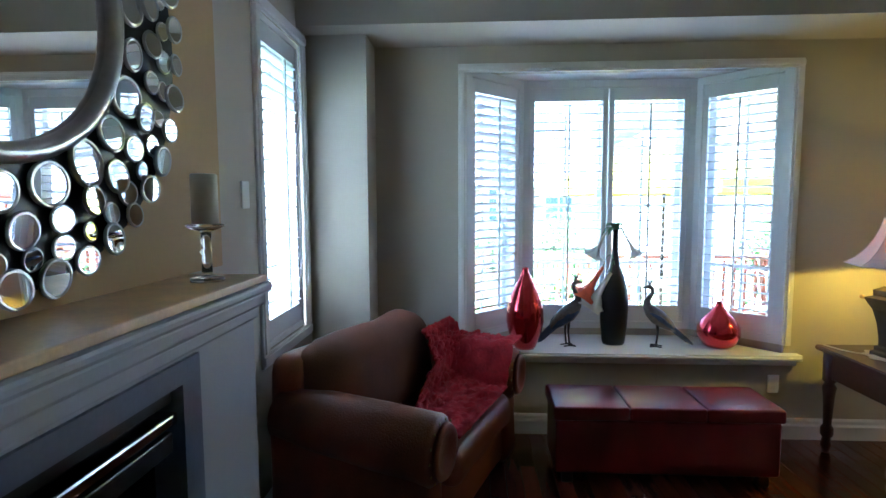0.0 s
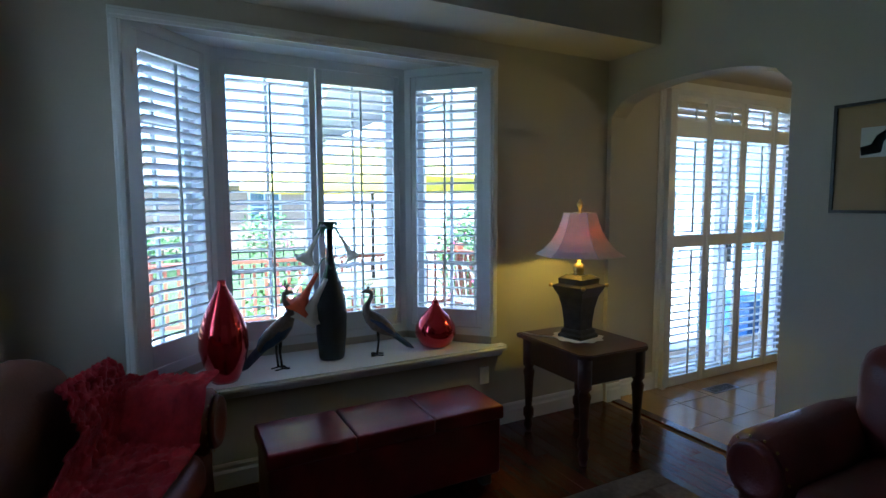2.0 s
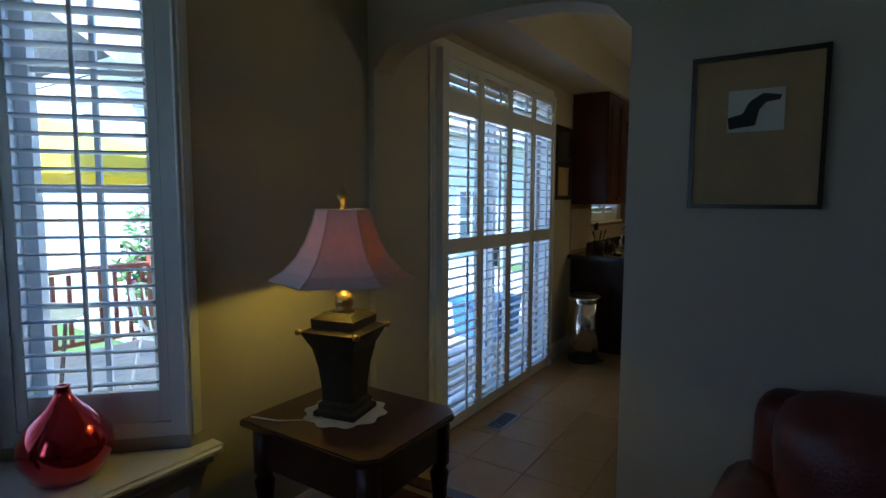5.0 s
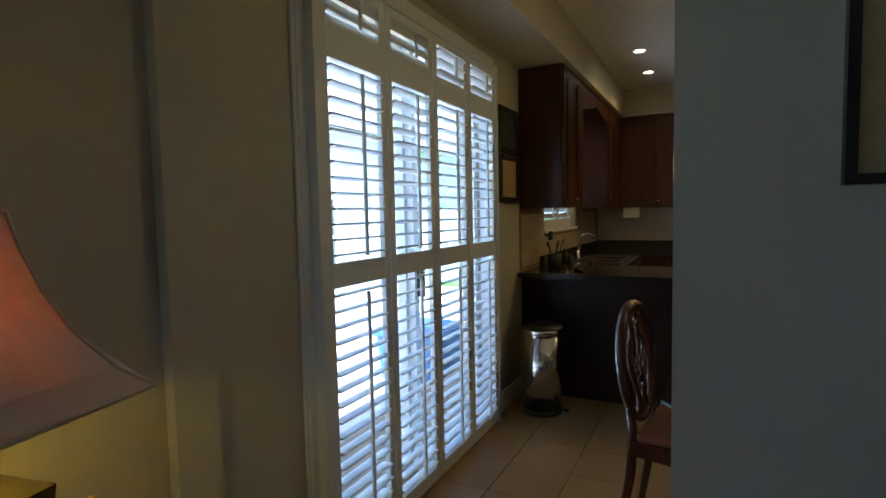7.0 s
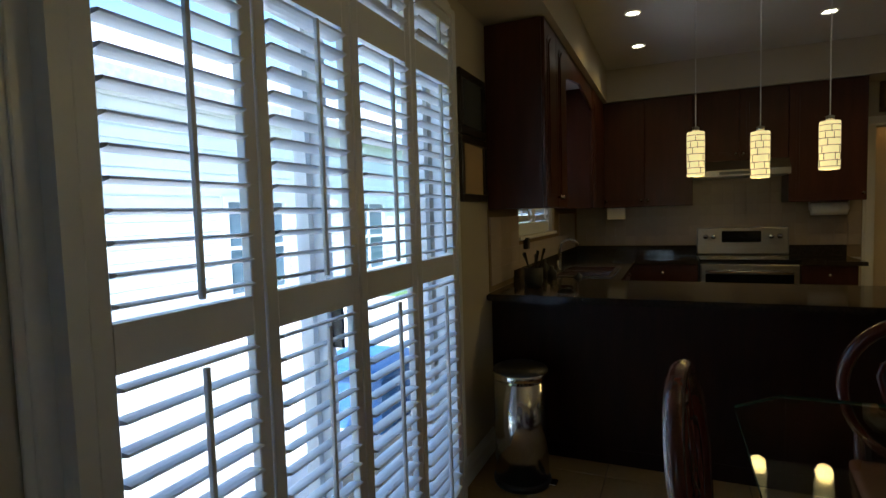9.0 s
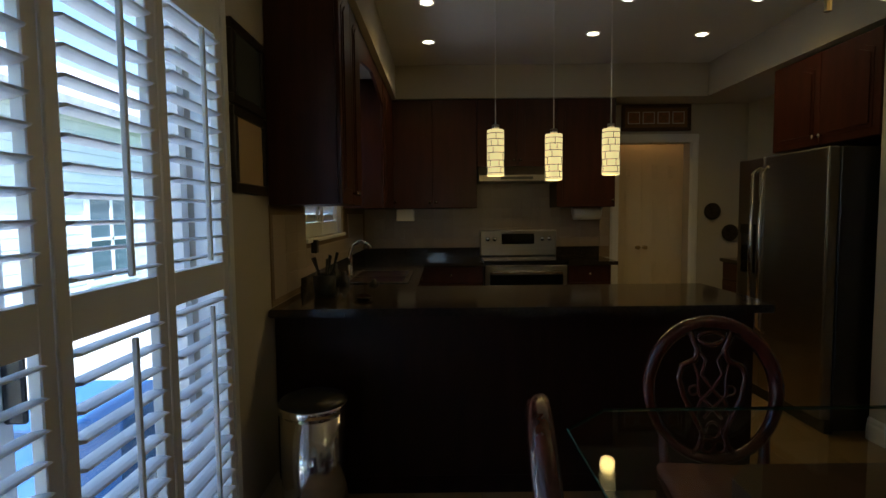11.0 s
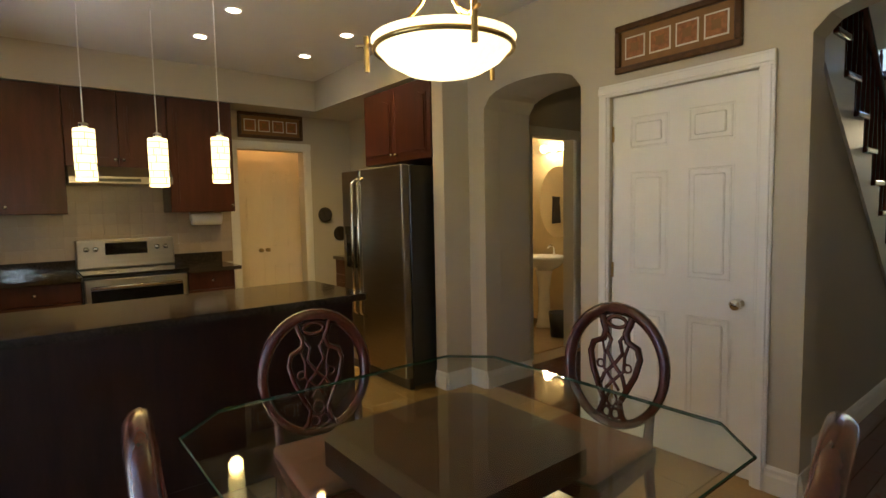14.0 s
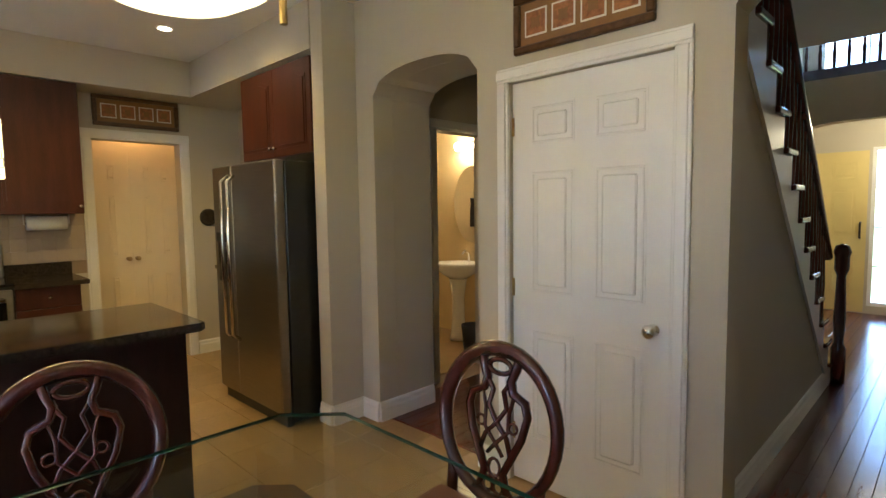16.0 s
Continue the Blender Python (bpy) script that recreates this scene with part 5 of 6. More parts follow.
def dining_chair(m, label):
    """Oval pierced-back chair; faces +y, back at y 0."""
    root = thing("dining_chair", label, "chair", m, "chairs round the table")
    n = 40
    def lean(z):
        return -0.12 * (z - 0.48)
    oval = [Vector((0.215 * math.cos(2 * math.pi * k / n), 0, 0.735 + 0.235 * math.sin(2 * math.pi * k / n))) for k in range(n)]
    for v in oval:
        v.y = lean(v.z)
    part("back_frame", tube(oval, [0.025 + 0.005 * math.sin(2 * math.pi * k / n) for k in range(n)], 10, None, True, 0.8), M["chairwood"], root, "", None, True)
    sp = bmesh.new()
    def rib(pts, r=0.0085):
        tube([(x, lean(z) + 0.002, z) for x, z in pts], r, 6, sp, False, 0.7)
    for s in (-1, 1):
        rib([(s * 0.07, 0.945), (s * 0.06, 0.91), (s * 0.045, 0.875), (s * 0.055, 0.84), (s * 0.10, 0.82), (s * 0.112, 0.78), (s * 0.095, 0.71), (s * 0.06, 0.64), (s * 0.035, 0.59), (s * 0.05, 0.54), (s * 0.075, 0.515)], 0.016)
        rib([(s * 0.045, 0.875), (s * 0.02, 0.84), (s * 0.035, 0.79), (s * 0.0, 0.74), (s * -0.04, 0.70), (s * -0.06, 0.645)])
        rib([(s * 0.105, 0.815), (s * 0.06, 0.83), (s * 0.045, 0.78), (s * 0.045, 0.72), (s * 0.0, 0.675), (s * -0.03, 0.64)])
        rib([(s * 0.02 + 0.02 * math.cos(2 * math.pi * k / 10) , 0.545 + 0.022 * math.sin(2 * math.pi * k / 10)) for k in range(11)])
        rib([(s * 0.062 + 0.016 * math.cos(2 * math.pi * k / 10), 0.735 + 0.016 * math.sin(2 * math.pi * k / 10)) for k in range(11)], 0.006)
    rib([(0.042 * math.cos(2 * math.pi * k / 16), 0.915 + 0.022 * math.sin(2 * math.pi * k / 16)) for k in range(17)], 0.011)
    rib([(0.022 * math.cos(2 * math.pi * k / 16), 0.60 + 0.028 * math.sin(2 * math.pi * k / 16)) for k in range(17)], 0.007)
    part("back_splat", sp, M["chairwood"], root, "carved pierced splat", None, True)
    for s in (-1, 1):
        part("back_post", tube([(s * 0.17, lean(0.60), 0.60), (s * 0.165, 0.0, 0.48), (s * 0.17, -0.01, 0.3), (s * 0.18, -0.06, 0.0)], [0.016, 0.02, 0.02, 0.016], 10), M["chairwood"], root, "", None, True)
        part("leg", tube([(s * 0.19, 0.40, 0.44), (s * 0.205, 0.425, 0.32), (s * 0.195, 0.41, 0.12), (s * 0.20, 0.425, 0.0)], [0.026, 0.026, 0.015, 0.018], 10), M["chairwood"], root, "", None, True)
    part("seat_frame", prism([(-0.2, 0.0), (0.2, 0.0), (0.235, 0.43), (-0.235, 0.43)], 0.06, "z", 0.40), M["chairwood"], root)
    part("seat", roundbox(-0.2, 0.2, 0.02, 0.42, 0.455, 0.50, 0.02, 0.004), M["suede"], root, "brown upholstered seat", None, True)
    return root


ch = dining_chair(pose(4.69, 0.90, 0.0, 0, 0, 2), "dark mahogany chair with an oval pierced back")
copy_thing(ch, pose(5.41, 1.84, 0.0, 0, 0, 84))
copy_thing(ch, pose(4.64, 2.53, 0.0, 0, 0, 172))
copy_thing(ch, pose(3.80, 1.60, 0, 0, 0, -80))

# pendants
pd0 = thing("pendant_lamp", "lit cylinder pendant of amber mosaic glass", "pendant", pose(6.43, 2.49, 0.055), "bar pendants")
part("shade", lathe([(0.042, 1.50), (0.045, 1.505), (0.045, 1.735), (0.042, 1.74), (0.0, 1.74)], 28), M["pend"], pd0, "", None, True)
bm = bmesh.new()
for z in (1.515, 1.545, 1.58, 1.62, 1.655, 1.69, 1.72):
    tube([(0.0455 * math.cos(2 * math.pi * k / 28), 0.0455 * math.sin(2 * math.pi * k / 28), z) for k in range(28)], 0.0019, 4, bm, True)
for k in range(26):
    a, z = k * 2.4, 1.515 + (k % 6) * 0.034
    tube([(0.0458 * math.cos(a), 0.0458 * math.sin(a), z), (0.0458 * math.cos(a), 0.0458 * math.sin(a), z + 0.034)], 0.0019, 4, bm)
part("leading", bm, M["black"], pd0, "dark lines between the glass tiles")
part("cap", lathe([(0.02, 1.74), (0.02, 1.765), (0.006, 1.77)], 14), M["steel_h"], pd0, "", None, True)
part("cord", tube([(0, 0, 1.77), (0, 0, H - 0.115)], 0.003, 6), M["white"], pd0)
for y, z in ((2.185, 0.03), (1.885, 0.055)):
    copy_thing(pd0, pose(6.43, y, z))
for y in (2.49, 2.185, 1.885):
    lamp("pendant_light", (6.43, y, 1.50), 4.5, (1.0, 0.60, 0.16), 0.04)

pb = thing("pendant_bar", "dark bronze ceiling bar carrying three pendant cords", "lamp bar", pose(6.43, 2.185, H))
part("canopy", lathe([(0.0, -0.03), (0.05, -0.028), (0.075, -0.012), (0.078, -0.001)], 28), M["iron"], pb, "", None, True)
part("bar", tube([(0.0, 0.33, -0.05), (0.02, 0.2, -0.048), (0.0, 0.0, -0.034), (-0.02, -0.2, -0.048), (0.0, -0.33, -0.05)], 0.009, 8), M["iron"], pb, "", None, True)
for y in (0.305, -0.3):
    part("hook", lathe([(0.004, -0.07), (0.012, -0.06), (0.012, -0.04), (0.0, -0.035)], 12), M["iron"], pb, "", pose(0, y, 0), True)

# bowl lamp over the table
BX, BY, BZ = 4.62, 1.80, 1.84
bl = thing("bowl_lamp", "lit alabaster bowl ceiling lamp with a bronze band", "ceiling lamp", pose(BX, BY, BZ))
part("bowl", lathe([(0.0, -0.085), (0.05, -0.083), (0.11, -0.068), (0.16, -0.04), (0.195, 0.0), (0.20, 0.015), (0.19, 0.012), (0.15, -0.03), (0.0, -0.07)], 40), M["bowl"], bl, "", None, True)
part("band", tube([(0.192 * math.cos(2 * math.pi * k / 40), 0.192 * math.sin(2 * math.pi * k / 40), -0.01) for k in range(40)], 0.007, 8, None, True), M["brass"], bl, "", None, True)
for k in range(3):
    a = math.radians(40 + 120 * k)
    c, s = math.cos(a), math.sin(a)
    part("post", tube([(0.225 * c, 0.225 * s, -0.055), (0.225 * c, 0.225 * s, 0.045)], 0.008, 8), M["brass"], bl)
    part("arm", tube([(0.19 * c, 0.19 * s, 0.02), (0.255 * c, 0.255 * s, 0.02)], 0.005, 8), M["brass"], bl)
    part("hanger", tube([(0.20 * c, 0.20 * s, 0.02), (0.12 * c, 0.12 * s, 0.06), (0.06 * c, 0.06 * s, 0.12), (0.012 * c, 0.012 * s, 0.24)], 0.006, 8), M["brass"], bl)
part("stem", tube([(0, 0, 0.22), (0, 0, H - BZ - 0.02)], 0.008, 10), M["brass"], bl)
part("canopy", lathe([(0.07, H - BZ - 0.03), (0.075, H - BZ - 0.001)], 24), M["brass"], bl)
lamp("bowl_light", (BX, BY, BZ + 0.10), 18.0, (1.0, 0.66, 0.22), 0.06)

# recessed spots
for x, y in ((8.0, 2.87), (7.84, 1.585), (7.88, 0.72), (7.16, 1.545), (7.18, 0.686), (7.2, 2.86)):
    sp_ = thing("recessed_light", "lit round recessed ceiling spot with a white rim", "ceiling light", pose(x, y, H), "recessed spots")
    part("rim", tube([(0.053 * math.cos(2 * math.pi * k / 24), 0.053 * math.sin(2 * math.pi * k / 24), -0.003) for k in range(24)], 0.008, 8, None, True, 0.4), M["white"], sp_)
    part("lens", lathe([(0.0, -0.004), (0.038, -0.004), (0.038, -0.001)], 24), M["bulb"], sp_)
    lm = new("spot_light", bpy.data.lights.new("spot_light", "SPOT"))
    lm.data.energy, lm.data.color, lm.data.spot_size, lm.data.spot_blend, lm.data.shadow_soft_size = 23.0 * POWER, (1.0, 0.60, 0.15), radians(135), 0.6, 0.04
    lm.location = (x, y, H - 0.02)

# floor vent
vt = thing("floor_vent", "steel floor register set in the tiles", "floor vent", pose(4.18, 3.32, 0.0))
part("frame", box(-0.15, 0.15, -0.06, 0.06, 0.0005, 0.004, 0.001, 1), M["steel"], vt)
for k in range(12):
    part("slat", box(-0.13 + k * 0.0225, -0.118 + k * 0.0225, -0.045, 0.045, 0.004, 0.0055), M["black"], vt)

# ---- powder room and hall ----
ROOM = Vector((0.085, 0, 0))
ps = thing("pedestal_sink", "white porcelain pedestal sink in the powder room", "sink", pose(7.42, -1.98, 0))
part("pedestal", lathe([(0.10, 0), (0.085, 0.05), (0.07, 0.2), (0.065, 0.45), (0.09, 0.62), (0.10, 0.66)], 24), M["porcelain"], ps, "", None, True)
part("basin", lathe([(0.10, 0.66), (0.20, 0.72), (0.27, 0.80), (0.28, 0.83), (0.25, 0.832), (0.22, 0.78), (0.0, 0.74)], 30, 0.85), M["porcelain"], ps, "", None, True)
part("tap", tube([(0, -0.18, 0.82), (0, -0.18, 0.92), (0, -0.12, 0.95), (0, -0.07, 0.92)], 0.012, 10), M["chrome"], ps, "", None, True)
om = thing("oval_mirror", "oval mirror above the powder room sink", "mirror", pose(7.42, -2.24, 1.45, 90, 0, 0))
part("mirror_glass", lathe([(0.0, 0), (0.27, 0.0), (0.28, -0.01), (0.0, -0.012)], 36, 1.5), M["mirror"], om)
sc = thing("vanity_light", "chrome bar with lit round bulbs above the mirror", "wall lamp", pose(7.42, -2.24, 2.08))
part("bar", box(-0.22, 0.22, 0.0, 0.03, -0.03, 0.03, 0.006), M["chrome"], sc)
for x in (-0.15, 0.0, 0.15):
    part("bulb", lathe([(0.0, -0.045), (0.03, -0.035), (0.045, 0), (0.03, 0.035), (0.0, 0.045)], 18), M["bulb"], sc, "", pose(x, 0.075, 0), True)
lamp("vanity_lamp", (7.42, -2.05, 2.08), 14.0, (1.0, 0.66, 0.28), 0.06)
wb = tagged(part("waste_basket", lathe([(0.10, 0), (0.125, 0.26), (0.12, 0.26), (0.095, 0.01), (0.0, 0.01)], 24), M["black"], None, "", pose(7.0, -1.75, 0), True), "small dark waste basket beside the pedestal sink", "basket")
tagged(part("wall_towel", box(8.27, 8.298, -1.3, -1.1, 1.15, 1.55, 0.01), M["frame_dark"]), "small dark picture on the powder room wall", "picture")

# stairs: rise toward the kitchen
st = thing("staircase", "dark wooden staircase with white stringer and turned balusters", "staircase", None, "", "structure")
N, RUN, RISE, SY = 13, 0.2, 0.19, -2.95
tread_me = mesh_of(box(4.255, 5.19, -0.03, RUN + 0.005, -0.035, 0.0, 0.01), "tread", M["chairwood"])
riser_me = mesh_of(box(4.3, 5.19, 0.0, 0.018, -RISE, -0.036), "riser", M["white"])
bal_me = mesh_of(lathe([(0.016, 0), (0.016, 0.12), (0.02, 0.15), (0.012, 0.2), (0.018, 0.42), (0.012, 0.60), (0.012, 0.79)], 10), "baluster", M["chairwood"], True)
for k in range(N):
    y, z = SY + k * RUN, (k + 1) * RISE
    part("tread", tread_me, None, st, "", pose(0, y, z))
    part("riser", riser_me, None, st, "", pose(0, y, z))
    if k:
        for q in (0.05, 0.15):
            part("baluster", bal_me, None, st, "", pose(4.325, y + q, z))
out = [(SY, 0.0)]
for k in range(N):
    out += [(SY + k * RUN, (k + 1) * RISE - 0.036), (SY + (k + 1) * RUN, (k + 1) * RISE - 0.036)]
low = [(SY + N * RUN, N * RISE - 0.30), (SY + 0.14, 0.0)]
part("stringer", prism(out + low, 0.02, "x", 4.28), M["white"], st)
part("handrail", tube([(4.325, SY + 0.05, RISE + 0.80), (4.325, SY + N * RUN, (N + 0.2) * RISE + 0.80)], 0.032, 12), M["chairwood"], st, "", None, True)
nw = part("newel", lathe([(0.05, 0), (0.05, 0.28), (0.03, 0.32), (0.042, 0.5), (0.03, 0.85), (0.05, 0.9), (0.05, 1.0), (0.06, 1.03), (0.045, 1.08), (0.0, 1.10)], 16), M["chairwood"], st, "turned dark newel post", pose(4.24, SY + 0.02, 0.0), True)
out2 = [(SY + 0.1, 0.0), (SY + 0.1, 0.02), (SY + N * RUN, N * RISE - 0.2), (SY + N * RUN, H), (-0.162, H), (-0.162, 0.0)]
structure("wall_stair", prism(out2, 0.1, "x", 4.297), M["wall"], "taupe painted wall under the staircase", "wall")
structure("wall_stair_far", box(5.2, 5.3, -7.0, -3.2, 0, 5.2), M["wall"], "taupe painted stairwell wall", "wall")
structure("wall_stair_upper", box(5.2, 5.3, -3.2, -0.3, H + 0.15, 5.2), M["wall"], "taupe painted upper stairwell wall", "wall")
# foyer: balcony, inner arch, front door, sidelight
ochre = mat("foyer_paint", (0.50, 0.36, 0.20), 0.8, var=0.06)
structure("wall_foyer", arch_wall(3.31, 5.2, 2.62, [(3.45, 5.05, 0.0, 1.98, 0.22)], -4.4, -4.25, "y"), ochre, "warm tan wall with a wide arch to the entry", "wall")
bc = thing("balcony_railing", "dark wooden landing railing with slim balusters", "railing")
part("base_rail", box(3.31, 5.2, -4.38, -4.27, 2.62, 2.72), M["chairwood"], bc)
for k in range(16):
    part("baluster", bal_me, None, bc, "", pose(3.4 + k * 0.115, -4.32, 2.72))
part("handrail", box(3.31, 5.2, -4.36, -4.29, 3.51, 3.57, 0.015), M["chairwood"], bc)
structure("floor_landing", box(3.31, 5.2, -7.0, -4.4, 2.5, 2.62), M["ceiling"], "upper landing floor", "floor")
we = arch_wall(3.31, 5.2, 2.7, [(4.0, 4.42, 0.1, 2.1, 0)], -6.5, -6.36, "y")
for a in ((3.31, 3.5, 2.7, 5.2), (5.0, 5.2, 2.7, 5.2), (3.5, 5.0, 4.5, 5.2), (3.5, 5.0, 2.7, 2.85)):
    box(a[0], a[1], -6.5, -6.36, a[2], a[3], bm=we)
structure("wall_entry", we, M["wall"], "taupe painted entry wall with a sidelight and an upper window", "wall")
uw = thing("window_8", "bright upper hall window above the landing", "window", pose(0, -6.43, 0), "", "structure")
window_unit(uw, 3.5, 5.0, 2.85, 4.5, 0.0, 3, 1)
ew = thing("window_7", "bright glazed sidelight beside the front door", "window", pose(0, -6.43, 0), "", "structure")
window_unit(ew, 4.0, 4.42, 0.1, 2.1, 0.0, 1, 4)
ed = tagged(part("door_4", panel_door(0.86, 2.05, 0.04, M["yellow_door"]), M["yellow_door"], None, "", pose(4.45, -6.355, 0.01)), "pale yellow panelled front door, closed", "door", "", "structure")
part("door_handle", tube([(0.06, 0.0, 0.95), (0.06, 0.05, 0.95), (0.06, 0.05, 1.15), (0.06, 0.0, 1.15)], 0.012, 8), M["iron"], ed)
structure("ceiling_hall", box(2.0, 5.3, -7.1, -3.4, 5.2, 5.3), M["ceiling"], "white ceiling high above the stair hall", "ceiling")
structure("wall_hall_upper", box(2.0, 5.3, -3.4, -3.3, H + 0.15, 5.2), M["wall"], "plain wall above the kitchen ceiling line", "wall")
# added warm fill without a fixture, brightens the entry beyond the arch
lamp("entry_fill", (3.9, -5.4, 2.2), 34.0, (1.0, 0.76, 0.40), 0.08)

ROOM = Vector((0, 0, 0))

# ---- outside ----
structure("ground", box(-400, 400, -400, 400, -0.75, -0.6), M["grass"], "green lawn reaching to the horizon", "ground")
dk = structure("deck", box(-2.0, 4.4, 3.82, 7.9, -0.6, -0.16), M["grout"], "dark frame under the garden deck", "deck")
board = mesh_of(box(0, 6.4, 0, 0.133, 0, 0.03, 0.003, 1), "board", M["deck"])
for k in range(29):
    part("board", board, None, dk, "", pose(-2.0, 3.83 + k * 0.14, -0.158))
rl = thing("deck_railing", "red-brown stained wooden deck railing", "railing")
bal = mesh_of(box(-0.018, 0.018, -0.018, 0.018, -0.05, 0.68, 0.002, 1), "baluster", M["redwood"])
for k in range(44):
    part("baluster", bal, None, rl, "", pose(-2.0 + k * 0.145, 7.85, 0.0))
for k in range(4):
    part("post", box(-2.05 + k * 2.12, -1.95 + k * 2.12, 7.8, 7.9, -0.16, 0.84, 0.006, 1), M["redwood"], rl)
part("top_rail", box(-2.1, 4.45, 7.78, 7.92, 0.70, 0.745, 0.006, 1), M["redwood"], rl)
part("low_rail", box(-2.0, 4.4, 7.83, 7.87, -0.06, -0.02), M["redwood"], rl)
for k in range(14):
    part("baluster", bal, None, rl, "", pose(4.35, 5.9 + k * 0.145, 0.0))
part("side_rail", box(4.28, 4.42, 5.8, 7.78, 0.70, 0.745, 0.006, 1), M["redwood"], rl)
part("post", box(4.3, 4.4, 5.8, 5.9, -0.16, 0.84, 0.006, 1), M["redwood"], rl)

um = thing("patio_umbrella", "open yellow patio umbrella on a dark pole", "umbrella", pose(2.5, 6.6, -0.13))
bm = bmesh.new()
apex = bm.verts.new((0, 0, 2.28))
rim = [bm.verts.new((1.45 * math.cos(2 * math.pi * k / 8), 1.45 * math.sin(2 * math.pi * k / 8), 1.84)) for k in range(8)]
drop = [bm.verts.new((1.45 * math.cos(2 * math.pi * k / 8), 1.45 * math.sin(2 * math.pi * k / 8), 1.71)) for k in range(8)]
for k in range(8):
    bm.faces.new((apex, rim[k], rim[(k + 1) % 8]))
    bm.faces.new((rim[k], drop[k], drop[(k + 1) % 8], rim[(k + 1) % 8]))
cp = part("canopy", bm, M["yellow"], um)
cm = cp.modifiers.new("thick", "SOLIDIFY")
cm.thickness = 0.004
part("pole", tube([(0, 0, 0.0), (0, 0, 2.28)], 0.02, 10), M["iron"], um)
for k in range(8):
    part("rib", tube([(0, 0, 2.25), (1.44 * math.cos(2 * math.pi * k / 8), 1.44 * math.sin(2 * math.pi * k / 8), 1.83)], 0.008, 6), M["iron"], um)
part("base", lathe([(0.26, 0), (0.26, 0.05), (0.06, 0.09), (0.03, 0.2)], 20), M["iron"], um)
pt_ = thing("patio_table", "round glass patio table under the umbrella", "table", pose(2.5, 6.6, -0.13))
part("top", lathe([(0.025, 0.70), (0.6, 0.70), (0.6, 0.715), (0.025, 0.715)], 32), M["siding"], pt_)
for k in range(4):
    a = math.pi / 4 + k * math.pi / 2
    part("leg", tube([(0.5 * math.cos(a), 0.5 * math.sin(a), 0.70), (0.42 * math.cos(a), 0.42 * math.sin(a), 0.0)], 0.015, 8), M["iron"], pt_)


def patio_chair(m):
    root = thing("patio_chair", "white curved metal garden chair on the deck", "chair", m, "garden chairs")
    part("seat", lathe([(0.0, 0.42), (0.22, 0.42), (0.23, 0.43), (0.22, 0.44), (0.0, 0.435)], 20), M["white"], root)
    part("back", tube([(-0.22, 0.0, 0.43), (-0.24, -0.12, 0.62), (-0.15, -0.24, 0.84), (0, -0.28, 0.9), (0.15, -0.24, 0.84), (0.24, -0.12, 0.62), (0.22, 0, 0.43)], 0.014, 8), M["white"], root)
    for x in (-0.1, 0, 0.1):
        part("slat", tube([(x, -0.19, 0.43), (x, -0.27, 0.87)], 0.008, 6), M["white"], root)
    for sx in (-1, 1):
        for sy in (-1, 1):
            part("leg", tube([(sx * 0.15, sy * 0.15, 0.42), (sx * 0.22, sy * 0.22, 0.0)], 0.012, 6), M["white"], root)
    return root


pch = patio_chair(pose(1.5, 6.5, -0.128, 0, 0, 90))
copy_thing(pch, pose(2.5, 7.4, -0.128, 0, 0, 185))
copy_thing(pch, pose(3.6, 6.2, -0.128, 0, 0, -70))


def leaf_clump(name, label, x, y, z, r, h, count, material, petals=None, seed=3):
    """A bush: a tapered stem and many small leaf blades at random."""
    rs = random.Random(seed)
    root = thing(name, label, "plant", pose(x, y, z))
    part("trunk", tube([(0, 0, 0), (0.02, 0, h * 0.4), (0, 0.02, h * 0.7)], [0.04, 0.03, 0.012], 8), M["redwood"], root)
    def blades(cnt, sz):
        bm = bmesh.new()
        for k in range(cnt):
            a, u = rs.uniform(0, 2 * math.pi), rs.uniform(-1, 1)
            q = rs.random() ** 0.4
            w = math.sqrt(1 - u * u)
            lump = 1 + 0.35 * noise.noise(Vector((math.cos(a) * w * 2, math.sin(a) * w * 2, u * 2 + seed)))
            c = Vector((r * q * w * math.cos(a) * lump, r * q * w * math.sin(a) * lump, h * 0.55 + h * 0.45 * q * u * lump))
            d1 = Vector((rs.uniform(-1, 1), rs.uniform(-1, 1), rs.uniform(-0.6, 0.6))).normalized() * sz
            d2 = d1.orthogonal().normalized() * sz * 0.45
            bm.faces.new([bm.verts.new(c - d1), bm.verts.new(c + d2), bm.verts.new(c + d1), bm.verts.new(c - d2)])
        return bm
    part("crown", blades(count, 0.05 + r * 0.04), material, root)
    if petals:
        part("blossom", blades(count // 4, 0.045), petals, root)


leaf_clump("flower_bush", "pink flowering shrub beside the deck", 4.75, 8.5, -0.6, 0.45, 2.0, 900, M["foliage"], M["pink"], 4)
leaf_clump("potted_shrub", "green shrub in front of the railing", 1.9, 8.7, -0.6, 0.6, 1.1, 700, M["foliage"], M["pink"], 5)
for k in range(7):
    leaf_clump("garden_bush", "green garden shrub across the lawn", -6 + k * 3.1, 16 + (k * 5 % 4), -0.6, 1.0 + 0.3 * (k % 3), 1.4 + 0.5 * (k % 2), 500, M["foliage"], M["pink"] if k % 3 == 0 else None, 10 + k)
tp_ = tagged(part("flower_pot", lathe([(0.13, 0), (0.17, 0.28), (0.18, 0.30), (0.16, 0.30), (0.12, 0.05), (0.0, 0.05)], 24), M["redwood"], None, "", pose(3.95, 5.6, -0.127), True), "terracotta pot standing on the deck", "pot")
leaf_clump("pot_plant", "pink flowers growing in the terracotta pot", 3.95, 5.6, 0.12, 0.2, 0.55, 260, M["foliage"], M["pink"], 6)


